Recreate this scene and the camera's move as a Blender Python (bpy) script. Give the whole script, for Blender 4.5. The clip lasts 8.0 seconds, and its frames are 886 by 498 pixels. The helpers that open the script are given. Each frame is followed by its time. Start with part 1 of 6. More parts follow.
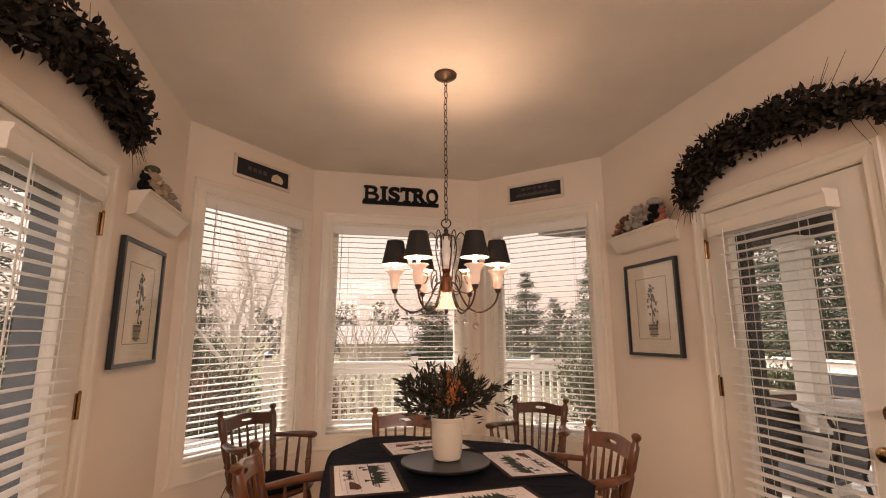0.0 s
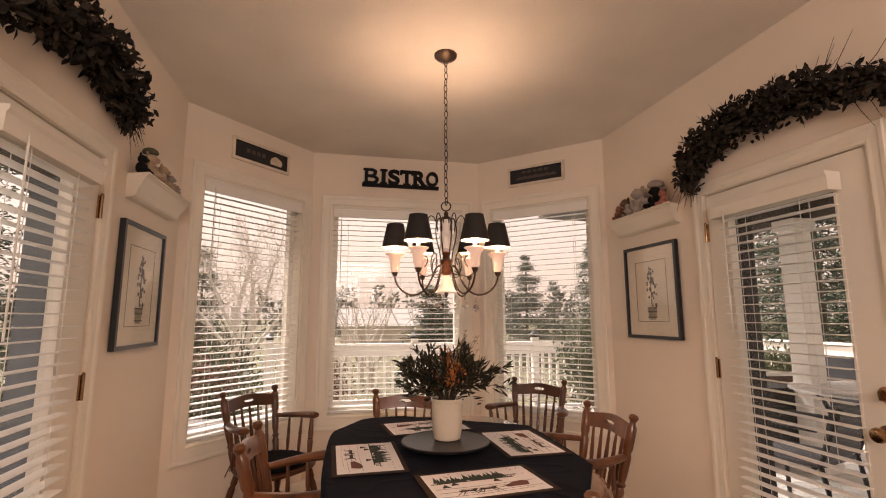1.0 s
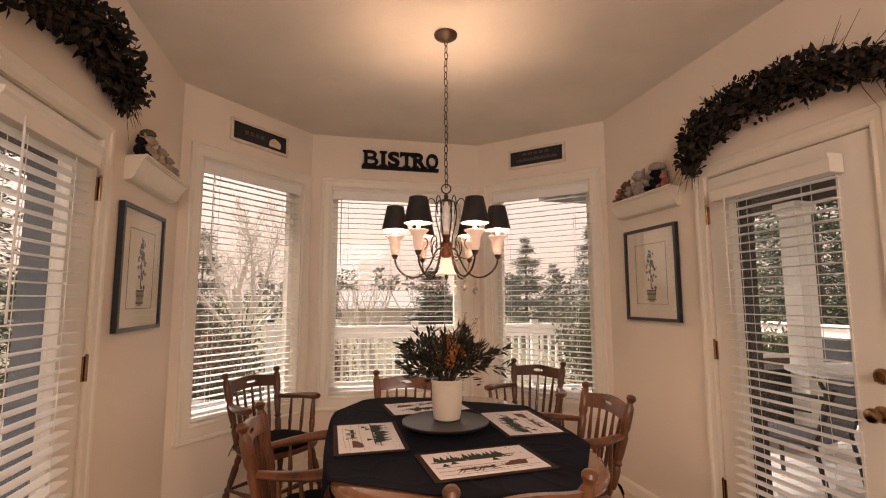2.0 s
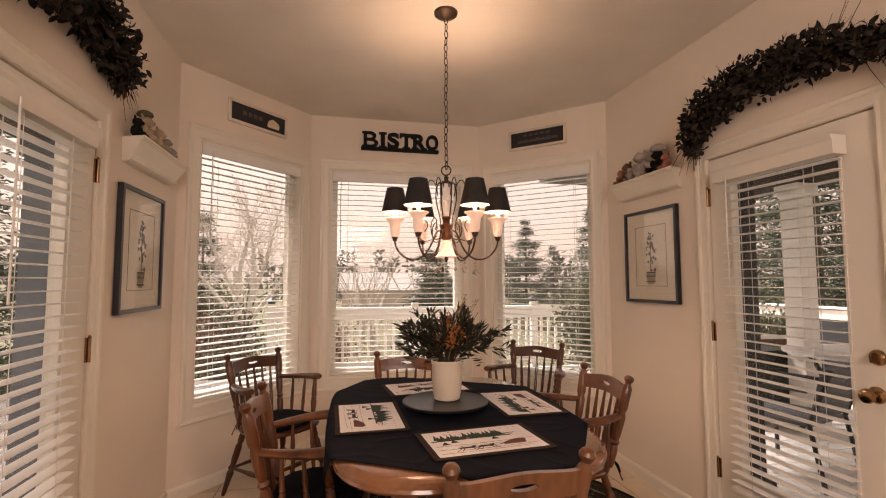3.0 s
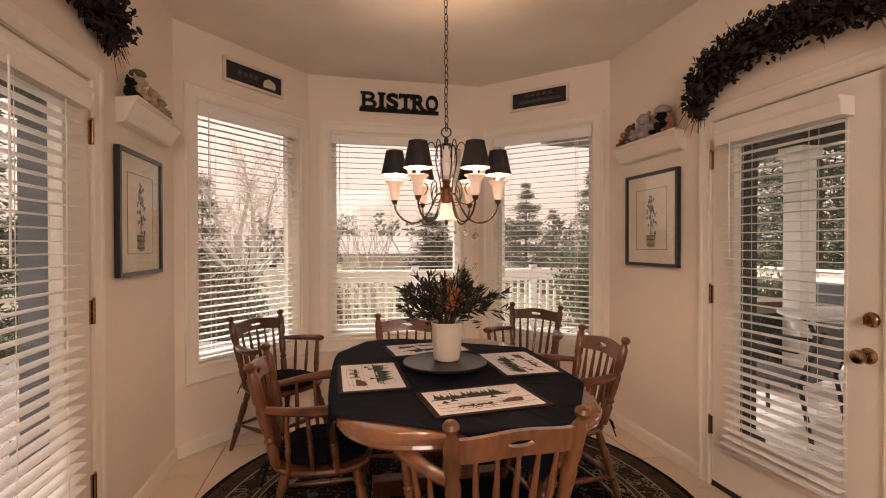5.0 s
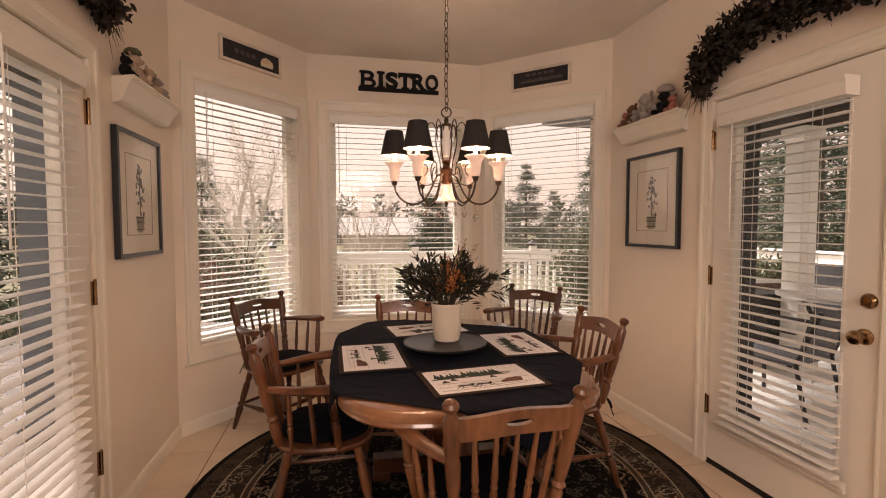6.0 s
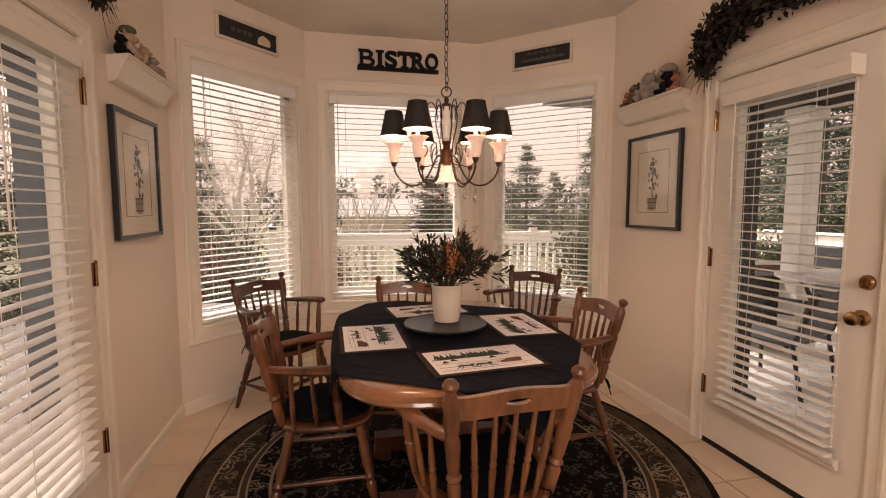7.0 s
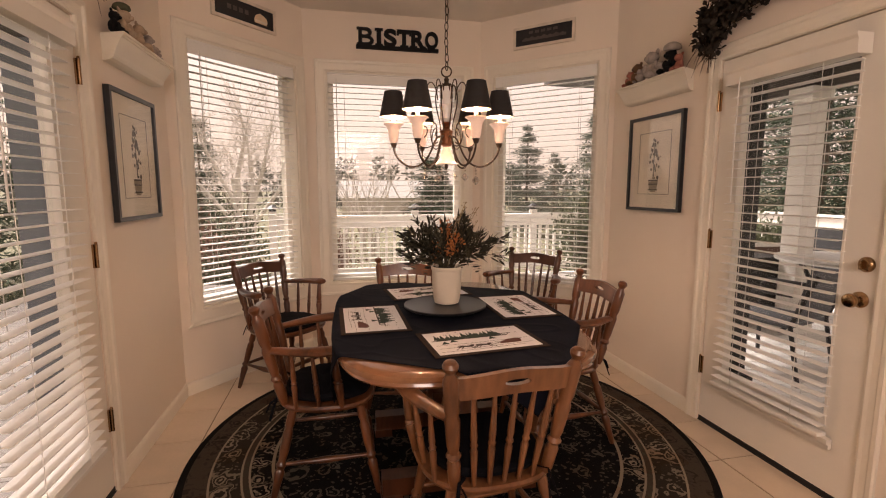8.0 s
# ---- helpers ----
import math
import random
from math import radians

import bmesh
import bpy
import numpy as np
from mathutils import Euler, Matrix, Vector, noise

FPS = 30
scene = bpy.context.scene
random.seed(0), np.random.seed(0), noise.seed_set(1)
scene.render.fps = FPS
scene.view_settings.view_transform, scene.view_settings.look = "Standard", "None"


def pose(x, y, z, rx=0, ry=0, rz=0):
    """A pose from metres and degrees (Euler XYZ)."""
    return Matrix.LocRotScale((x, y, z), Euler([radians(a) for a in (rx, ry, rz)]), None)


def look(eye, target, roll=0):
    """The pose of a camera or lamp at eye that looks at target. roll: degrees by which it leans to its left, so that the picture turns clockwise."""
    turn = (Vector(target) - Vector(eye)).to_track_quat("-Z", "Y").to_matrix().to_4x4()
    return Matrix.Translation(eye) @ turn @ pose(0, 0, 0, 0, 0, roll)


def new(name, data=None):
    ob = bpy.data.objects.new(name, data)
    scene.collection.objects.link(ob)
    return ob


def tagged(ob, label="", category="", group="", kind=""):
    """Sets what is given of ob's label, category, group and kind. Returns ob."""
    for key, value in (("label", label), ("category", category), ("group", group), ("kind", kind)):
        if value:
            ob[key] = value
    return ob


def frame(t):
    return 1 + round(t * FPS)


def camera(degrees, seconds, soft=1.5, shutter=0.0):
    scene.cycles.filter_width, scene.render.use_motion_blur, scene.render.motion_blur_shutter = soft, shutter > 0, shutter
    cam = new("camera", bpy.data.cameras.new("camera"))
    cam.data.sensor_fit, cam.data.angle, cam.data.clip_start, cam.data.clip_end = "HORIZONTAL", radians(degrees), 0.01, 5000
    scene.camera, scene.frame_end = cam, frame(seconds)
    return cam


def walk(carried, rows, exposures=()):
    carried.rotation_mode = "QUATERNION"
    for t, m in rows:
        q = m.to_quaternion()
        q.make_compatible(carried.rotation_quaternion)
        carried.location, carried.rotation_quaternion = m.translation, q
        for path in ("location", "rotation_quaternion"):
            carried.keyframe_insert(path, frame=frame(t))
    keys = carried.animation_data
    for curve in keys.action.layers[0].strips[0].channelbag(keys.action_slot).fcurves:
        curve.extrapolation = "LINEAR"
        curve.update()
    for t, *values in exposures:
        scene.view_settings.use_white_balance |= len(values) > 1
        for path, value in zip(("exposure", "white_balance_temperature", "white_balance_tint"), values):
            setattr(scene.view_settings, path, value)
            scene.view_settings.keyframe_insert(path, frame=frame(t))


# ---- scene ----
from math import sin, cos, pi

EYE = 1.341
BULB_W = 4.3
cam = camera(86.8, 8.0, soft=1.1)
PATH = [(0.0, 10.32, 0.13), (0.5, 9.29, 0.12), (1.0, 8.25, 0.12), (1.5, 7.17, 0.11), (2.25, 5.57, 0.10),
        (3.0, 3.94, 0.09), (3.5, 2.81, 0.08), (4.0, 1.69, 0.08), (4.5, 0.55, 0.07), (5.25, -1.12, 0.06),
        (6.0, -2.81, 0.04), (6.5, -3.94, 0.04), (7.0, -5.07, 0.03), (7.5, -6.19, 0.02), (8.0, -7.29, 0.01)]
walk(cam, [(t, pose(0, 0, EYE, 90 + p, r, 0)) for t, p, r in PATH],
     exposures=[(0.0, 2.15, 6850, 22), (8.0, 2.15, 6850, 22)])

# ---- world and light ----
world = bpy.data.worlds.new("sky")
scene.world = world
world.use_nodes = True
wn = world.node_tree.nodes
sky = wn.new("ShaderNodeTexSky")
sky.sky_type = "NISHITA"
sky.sun_disc = False
sky.sun_elevation, sky.sun_rotation = radians(54), radians(-56)
sky.air_density, sky.dust_density, sky.ozone_density = 1.0, 8.0, 1.5
wn["Background"].inputs[1].default_value = 0.15
# thin even cloud over the whole sky
cloud = wn.new("ShaderNodeMixRGB")
cloud.inputs[0].default_value, cloud.inputs[2].default_value = 0.93, (1.66, 1.33, 1.09, 1)
world.node_tree.links.new(sky.outputs[0], cloud.inputs[1])
world.node_tree.links.new(cloud.outputs[0], wn["Background"].inputs[0])
sun = new("sun", bpy.data.lights.new("sun", "SUN"))
sun.data.energy, sun.data.angle, sun.data.color = 2.1, radians(20), (1, 0.95, 0.88)
sun.matrix_world = look((-6.0, 4.0, 10.0), (0, 0, 0))

# ---- materials ----


def tree_of(name):
    m = bpy.data.materials.new(name)
    m.use_nodes = True
    return m, m.node_tree, m.node_tree.nodes["Principled BSDF"]


def mat(name, colour, rough=0.5, metal=0.0, vary=0.12, scale=8.0, bump=0.0, fine=120.0, stretch=(1, 1, 1), emit=0.0,
        emit_colour=None, coat=0.0, second=None, per_piece=0.0, transmission=0.0, spec=0.5):
    """A surface with a base colour, mottled at two scales, and a fine bump."""
    m, nt, b = tree_of(name)
    N, L = nt.nodes, nt.links
    b.inputs["Roughness"].default_value = rough
    b.inputs["Metallic"].default_value = metal
    b.inputs["Coat Weight"].default_value = coat
    b.inputs["Specular IOR Level"].default_value = spec
    b.inputs["Transmission Weight"].default_value = transmission
    co = N.new("ShaderNodeTexCoord")
    mp = N.new("ShaderNodeMapping")
    mp.inputs["Scale"].default_value = stretch
    L.new(co.outputs["Object"], mp.inputs["Vector"])
    n1 = N.new("ShaderNodeTexNoise")
    n1.inputs["Scale"].default_value, n1.inputs["Detail"].default_value = scale, 5
    n2 = N.new("ShaderNodeTexNoise")
    n2.inputs["Scale"].default_value, n2.inputs["Detail"].default_value = fine, 3
    L.new(mp.outputs[0], n1.inputs["Vector"])
    L.new(mp.outputs[0], n2.inputs["Vector"])
    add = N.new("ShaderNodeMath")
    add.operation = "MULTIPLY_ADD"
    L.new(n2.outputs[0], add.inputs[0])
    add.inputs[1].default_value = 0.35
    L.new(n1.outputs[0], add.inputs[2])
    fac = add.outputs[0]
    if per_piece:
        info = N.new("ShaderNodeObjectInfo")
        pa = N.new("ShaderNodeMath")
        pa.operation = "MULTIPLY_ADD"
        L.new(info.outputs["Random"], pa.inputs[0])
        pa.inputs[1].default_value = per_piece
        L.new(fac, pa.inputs[2])
        fac = pa.outputs[0]
    ramp = N.new("ShaderNodeValToRGB")
    ramp.color_ramp.elements[0].position, ramp.color_ramp.elements[1].position = (0.46, 0.86) if second else (0.35, 1.0)
    c0 = second or tuple(c * (1 - vary) for c in colour)
    c1 = colour if second else tuple(min(1, c * (1 + vary)) for c in colour)
    ramp.color_ramp.elements[0].color = (*c0, 1)
    ramp.color_ramp.elements[1].color = (*c1, 1)
    L.new(fac, ramp.inputs[0])
    L.new(ramp.outputs[0], b.inputs["Base Color"])
    if bump:
        bp = N.new("ShaderNodeBump")
        bp.inputs["Strength"].default_value, bp.inputs["Distance"].default_value = bump, 0.004
        L.new(add.outputs[0], bp.inputs["Height"])
        L.new(bp.outputs[0], b.inputs["Normal"])
    if emit:
        b.inputs["Emission Color"].default_value = (*(emit_colour or colour), 1)
        b.inputs["Emission Strength"].default_value = emit
    return m


def glass_mat(name, tint=(1, 1, 1), clear=0.94, rough=0.0):
    """Thin window glass: clear, with a weak mirror."""
    m, nt, b = tree_of(name)
    N, L = nt.nodes, nt.links
    nt.nodes.remove(b)
    tr, gl, mix = N.new("ShaderNodeBsdfTransparent"), N.new("ShaderNodeBsdfGlossy"), N.new("ShaderNodeMixShader")
    tr.inputs[0].default_value = (*tint, 1)
    gl.inputs["Roughness"].default_value = rough
    mix.inputs[0].default_value = 1 - clear
    L.new(tr.outputs[0], mix.inputs[1])
    L.new(gl.outputs[0], mix.inputs[2])
    L.new(mix.outputs[0], N["Material Output"].inputs[0])
    return m


WALL = mat("cream_wall_paint", (0.80, 0.70, 0.595), 0.75, vary=0.04, scale=1.5, bump=0.10, fine=160)
CEIL = mat("ceiling_paint", (0.80, 0.74, 0.665), 0.85, vary=0.08, scale=2.6, bump=0.25, fine=90)
TRIM = mat("cream_gloss_trim", (0.80, 0.74, 0.64), 0.38, vary=0.03, scale=4, bump=0.03)
DOORPAINT = mat("white_door_paint", (0.80, 0.75, 0.67), 0.42, vary=0.03, scale=3, bump=0.04)
SLAT = mat("white_slat", (0.82, 0.80, 0.76), 0.4, vary=0.03, scale=6)
CORD = mat("blind_cord", (0.72, 0.70, 0.66), 0.8)
TILE = mat("beige_floor_tile", (0.62, 0.50, 0.38), 0.35, vary=0.10, scale=5, bump=0.05, per_piece=0.25, fine=60)
GROUT = mat("tan_grout", (0.26, 0.19, 0.13), 0.9, vary=0.15, scale=20)
# three tones of chair wood: mid, palest near, darkest by the window
WOOD = mat("honey_brown_wood", (0.170, 0.058, 0.021), 0.28, second=(0.034, 0.011, 0.005), scale=7, fine=55, stretch=(1, 1, 0.22), bump=0.06, coat=0.22)
WOOD_LIGHT = mat("pale_honey_wood", (0.225, 0.092, 0.037), 0.28, second=(0.070, 0.025, 0.010), scale=7, fine=55, stretch=(1, 1, 0.22), bump=0.06, coat=0.22)
WOOD_DARK = mat("dark_brown_wood", (0.115, 0.039, 0.016), 0.30, second=(0.034, 0.011, 0.005), scale=5, fine=55, stretch=(1, 1, 0.22), bump=0.06, coat=0.22)
TOPWOOD = mat("table_oak", (0.29, 0.125, 0.055), 0.16, second=(0.14, 0.055, 0.023), scale=4, fine=40, stretch=(1, 0.2, 1), bump=0.04, coat=0.6)
BRASS = mat("aged_brass", (0.34, 0.215, 0.115), 0.18, metal=1.0, vary=0.2, scale=30)
BRONZE = mat("dark_bronze", (0.075, 0.05, 0.035), 0.4, metal=0.85, vary=0.3, scale=30)
BLACK = mat("black_lacquer", (0.012, 0.011, 0.011), 0.42, vary=0.2, scale=10)
PANE = glass_mat("window_pane", (0.97, 0.98, 0.97), 0.975)
JAMB = mat("blue_grey_exterior_jamb", (0.12, 0.13, 0.15), 0.6, vary=0.12, scale=6)
RUBBER = mat("dark_rubber_sweep", (0.012, 0.010, 0.009), 0.7)

# ---- mesh helpers ----


def quad_box(bm, x0, x1, y0, y1, z0, z1, m=None):
    vs = [bm.verts.new((x, y, z)) for x in (x0, x1) for y in (y0, y1) for z in (z0, z1)]
    for f in ((0, 1, 3, 2), (4, 6, 7, 5), (0, 4, 5, 1), (2, 3, 7, 6), (0, 2, 6, 4), (1, 5, 7, 3)):
        bm.faces.new([vs[i] for i in f])
    if m is not None:
        bmesh.ops.transform(bm, matrix=m, verts=vs)
    return vs


def lathe(bm, profile, seg=20, m=None, cap=True):
    """Turned form: profile of (radius, height) from bottom to top."""
    rings = []
    for r, z in profile:
        rings.append([bm.verts.new((r * cos(2 * pi * i / seg), r * sin(2 * pi * i / seg), z)) for i in range(seg)])
    for a, b in zip(rings, rings[1:]):
        for i in range(seg):
            j = (i + 1) % seg
            bm.faces.new((a[i], a[j], b[j], b[i]))
    if cap:
        bm.faces.new(rings[0][::-1])
        bm.faces.new(rings[-1])
    vs = [v for r in rings for v in r]
    if m is not None:
        bmesh.ops.transform(bm, matrix=m, verts=vs)
    return vs


def tube(bm, pts, radius, seg=8, cap=True, flat=1.0):
    """A round bar along points; radius is one number or one for each point."""
    pts = [Vector(p) for p in pts]
    rad = radius if isinstance(radius, (list, tuple)) else [radius] * len(pts)
    rings, side = [], None
    for i, p in enumerate(pts):
        d = (pts[min(i + 1, len(pts) - 1)] - pts[max(i - 1, 0)]).normalized()
        if side is None:
            side = d.orthogonal().normalized()
        side = (side - d * side.dot(d)).normalized()
        up = d.cross(side)
        rings.append([bm.verts.new(p + (side * cos(2 * pi * k / seg) + up * sin(2 * pi * k / seg) * flat) * rad[i]) for k in range(seg)])
    for a, b in zip(rings, rings[1:]):
        for k in range(seg):
            j = (k + 1) % seg
            bm.faces.new((a[k], a[j], b[j], b[k]))
    if cap:
        bm.faces.new(rings[0][::-1])
        bm.faces.new(rings[-1])
    return [v for r in rings for v in r]


def turned(bm, a, b, profile, seg=10):
    """A turned bar from a to b: profile of (radius, share of the length)."""
    a, b = Vector(a), Vector(b)
    d = b - a
    m = Matrix.Translation(a) @ d.to_track_quat("Z", "Y").to_matrix().to_4x4()
    return lathe(bm, [(r, t * d.length) for r, t in profile], seg, m)


def prism(bm, poly, z0, z1, m=None):
    lo = [bm.verts.new((x, y, z0)) for x, y in poly]
    hi = [bm.verts.new((x, y, z1)) for x, y in poly]
    n = len(poly)
    bm.faces.new(lo[::-1])
    bm.faces.new(hi)
    for i in range(n):
        j = (i + 1) % n
        bm.faces.new((lo[i], lo[j], hi[j], hi[i]))
    if m is not None:
        bmesh.ops.transform(bm, matrix=m, verts=lo + hi)
    return lo + hi


def ball(bm, centre, r, m=None, sub=2):
    vs = bmesh.ops.create_icosphere(bm, subdivisions=sub, radius=1)["verts"]
    rr = r if isinstance(r, (list, tuple)) else (r, r, r)
    bmesh.ops.transform(bm, matrix=Matrix.LocRotScale(Vector(centre), None, Vector(rr)), verts=vs)
    if m is not None:
        bmesh.ops.transform(bm, matrix=m, verts=vs)
    return vs


def data_of(name, bm, material, smooth=False, bevel=0.0):
    if bevel:
        bmesh.ops.bevel(bm, geom=[e for e in bm.edges if len(e.link_faces) == 2 and e.calc_face_angle(0) > 0.6], offset=bevel, segments=2, affect="EDGES", profile=0.6)
    bmesh.ops.recalc_face_normals(bm, faces=bm.faces)
    me = bpy.data.meshes.new(name)
    bm.to_mesh(me)
    bm.free()
    me.materials.append(material)
    if smooth:
        me.shade_smooth()
        me.set_sharp_from_angle(angle=radians(38))
    return me


def part(name, bm, material, parent=None, label="", smooth=False, bevel=0.0, at=None):
    ob = new(name, data_of(name, bm, material, smooth, bevel))
    if parent is not None:
        ob.parent = parent
    if at is not None:
        ob.matrix_basis = at
    return tagged(ob, label)


def thing(name, at, label, category, group="", kind=""):
    ob = new(name)
    ob.empty_display_size = 0.1
    ob.matrix_basis = at
    return tagged(ob, label, category, group, kind)


def again(name, me, parent, at, label=""):
    ob = new(name, me)
    ob.parent = parent
    ob.matrix_basis = at
    return tagged(ob, label)


# ---- plan ----
P1, P2, P3, P4 = Vector((-1.672, 2.910)), Vector((-1.1085, 3.874)), Vector((0.324, 4.184)), Vector((1.272, 3.576))
TOP = 2.745
DL, DR = Vector((-0.2143, 0.9768)), Vector((0.2262, -0.9741))
BACK_L, BACK_R = P1 - DL * 5.2, P4 + DR * 5.9


def wall_frame(a, b):
    """Local x runs along the wall, y points out of the room, z up."""
    d = (b - a).normalized()
    return Matrix(((d.x, -d.y, 0, a.x), (d.y, d.x, 0, a.y), (0, 0, 1, 0), (0, 0, 0, 1)))


W_L, W_1, W_2, W_3, W_R = wall_frame(BACK_L, P1), wall_frame(P1, P2), wall_frame(P2, P3), wall_frame(P3, P4), wall_frame(P4, BACK_R)
W_B = wall_frame(BACK_R, BACK_L)
LEN_L, LEN_1, LEN_2, LEN_3, LEN_R, LEN_B = (5.2, (P2 - P1).length, (P3 - P2).length, (P4 - P3).length, 5.9, (BACK_L - BACK_R).length)
THICK = 0.14


def wall(name, m, length, holes, label):
    bm = bmesh.new()
    s = -0.05
    for s0, s1, z0, z1 in sorted(holes):
        quad_box(bm, s, s0, 0, THICK, 0, TOP)
        if z0 > 0.01:
            quad_box(bm, s0, s1, 0, THICK, 0, z0)
        quad_box(bm, s0, s1, 0, THICK, z1, TOP)
        s = s1
    quad_box(bm, s, length + 0.05, 0, THICK, 0, TOP)
    ob = part(name, bm, WALL)
    ob.matrix_basis = m
    return tagged(ob, label, "wall", kind="structure")


# openings: along the wall, then heights
O_1 = (0.148, 1.028, 0.552, 2.287)
O_2 = (0.166, 1.312, 0.552, 2.287)
O_3 = (0.128, 1.002, 0.552, 2.287)
D_L = (LEN_L - 0.991 - 0.84, LEN_L - 0.991, 0.0, 2.02)
D_R = (0.992, 1.834, 0.0, 2.02)
# unseen opening, placed high to shape the fill light from behind
O_B = (1.1, 2.95, 1.70, 2.6)
wall("wall_left", W_L, LEN_L, [D_L], "cream painted wall beside a glazed door")
wall("wall_left_bay", W_1, LEN_1, [O_1], "cream painted bay wall round a tall window")
wall("wall_centre_bay", W_2, LEN_2, [O_2], "cream painted bay wall round the widest window")
wall("wall_right_bay", W_3, LEN_3, [O_3], "cream painted bay wall round a tall window")
wall("wall_right", W_R, LEN_R, [D_R], "cream painted wall beside a glazed door")
wall("wall_back", W_B, LEN_B, [O_B], "cream painted wall behind the view with an added window")

room = [BACK_L, P1, P2, P3, P4, BACK_R]
mid = Vector((0, 1.0))
grown = [(p + (p - mid).normalized() * 0.17) for p in room]
bm = bmesh.new()
prism(bm, [(p.x, p.y) for p in grown][::-1], TOP, TOP + 0.12)
tagged(part("ceiling", bm, CEIL), "pale textured plaster ceiling over the dining bay", "ceiling", kind="structure")
bm = bmesh.new()
prism(bm, [(p.x, p.y) for p in grown][::-1], -0.12, -0.004)
floor = tagged(part("floor", bm, GROUT), "beige square tile floor with thin tan joints", "floor", kind="structure")

# fill lamp for the room, set in an added, unseen back window
lamp = new("back_fill_light", bpy.data.lights.new("back_fill_light", "AREA"))
lamp.data.shape, lamp.data.size, lamp.data.size_y = "RECTANGLE", O_B[1] - O_B[0] - 0.04, O_B[3] - O_B[2] - 0.04
lamp.data.energy, lamp.data.color = 12.0, (1.0, 0.88, 0.77)
lamp.matrix_world = W_B @ Matrix.Translation(((O_B[0] + O_B[1]) / 2, 0.1, (O_B[2] + O_B[3]) / 2)) @ pose(0, 0, 0, -90, 0, 0)


def baseboard(m, s0, s1):
    bm = bmesh.new()
    prism(bm, [(0, 0), (-0.013, 0), (-0.013, 0.066), (-0.009, 0.078), (-0.004, 0.085), (0, 0.085)], s0, s1,
          Matrix(((0, 0, 1, 0), (1, 0, 0, 0), (0, 1, 0, 0.0), (0, 0, 0, 1))))
    ob = part("baseboard", bm, TRIM)
    ob.matrix_basis = m
    tagged(ob, "cream painted baseboard along the wall", "baseboard", kind="structure")


baseboard(W_L, D_L[1] + 0.075, LEN_L - 0.006)
baseboard(W_L, 0, D_L[0] - 0.075)
baseboard(W_1, 0.006, LEN_1 - 0.006)
baseboard(W_2, 0.006, LEN_2 - 0.006)
baseboard(W_3, 0.006, LEN_3 - 0.006)
baseboard(W_R, 0.006, D_R[0] - 0.075)
baseboard(W_R, D_R[1] + 0.075, LEN_R)
baseboard(W_B, 0, LEN_B)


def casing_piece(bm, a, b, w=0.075, proud=0.018, inside=1):
    """Moulded casing strip in the wall's plane from a to b (x, z); the moulding's thick edge lies away from the opening."""
    a, b = Vector((a[0], 0, a[1])), Vector((b[0], 0, b[1]))
    d = (b - a).normalized()
    n = Vector((d.z, 0, -d.x)) * inside
    prof = [(0, 0), (0, 0.010), (0.008, 0.013), (0.022, 0.011), (w - 0.03, 0.013), (w - 0.022, proud), (w - 0.006, proud + 0.002), (w, proud - 0.004), (w, 0)]
    A = [bm.verts.new(a + n * x + Vector((0, -y, 0)) - d * x) for x, y in prof]
    B = [bm.verts.new(b + n * x + Vector((0, -y, 0)) + d * x) for x, y in prof]
    bm.faces.new(A)
    bm.faces.new(B[::-1])
    for i in range(len(prof)):
        j = (i + 1) % len(prof)
        bm.faces.new((A[i], B[i], B[j], A[j]))


def casing(parent, o, bottom=True, w=0.075):
    s0, s1, z0, z1 = o
    for name, a, b in (("casing_head", (s0, z1), (s1, z1)), ("casing_side", (s1, z1), (s1, z0)), ("casing_side", (s0, z0), (s0, z1)), ("casing_sill", (s1, z0), (s0, z0))):
        if name == "casing_sill" and not bottom:
            continue
        bm = bmesh.new()
        casing_piece(bm, a, b, w + (0.022 if name == "casing_sill" else 0.0), inside=-1)
        part(name, bm, TRIM, parent)


slat_meshes = {}


def slat_mesh(w, depth=0.05):
    key = (round(w, 3), depth)
    if key not in slat_meshes:
        bm = bmesh.new()
        n = 4
        rows = []
        for i in range(n + 1):
            y = -depth / 2 + depth * i / n
            z = 0.0022 * (1 - (2 * i / n - 1) ** 2)
            rows.append([(y, z + 0.0011), (y, z - 0.0011)])
        up = [[bm.verts.new((x, r[0][0], r[0][1])) for r in rows] for x in (-w / 2, w / 2)]
        dn = [[bm.verts.new((x, r[1][0], r[1][1])) for r in rows] for x in (-w / 2, w / 2)]
        for i in range(n):
            bm.faces.new((up[0][i], up[1][i], up[1][i + 1], up[0][i + 1]))
            bm.faces.new((dn[0][i], dn[0][i + 1], dn[1][i + 1], dn[1][i]))
        for k in (0, 1):
            bm.faces.new([*up[k], *dn[k][::-1]])
        for i in (0, n):
            bm.faces.new((up[0][i], up[1][i], dn[1][i], dn[0][i]))
        slat_meshes[key] = data_of("slat", bm, SLAT)
    return slat_meshes[key]


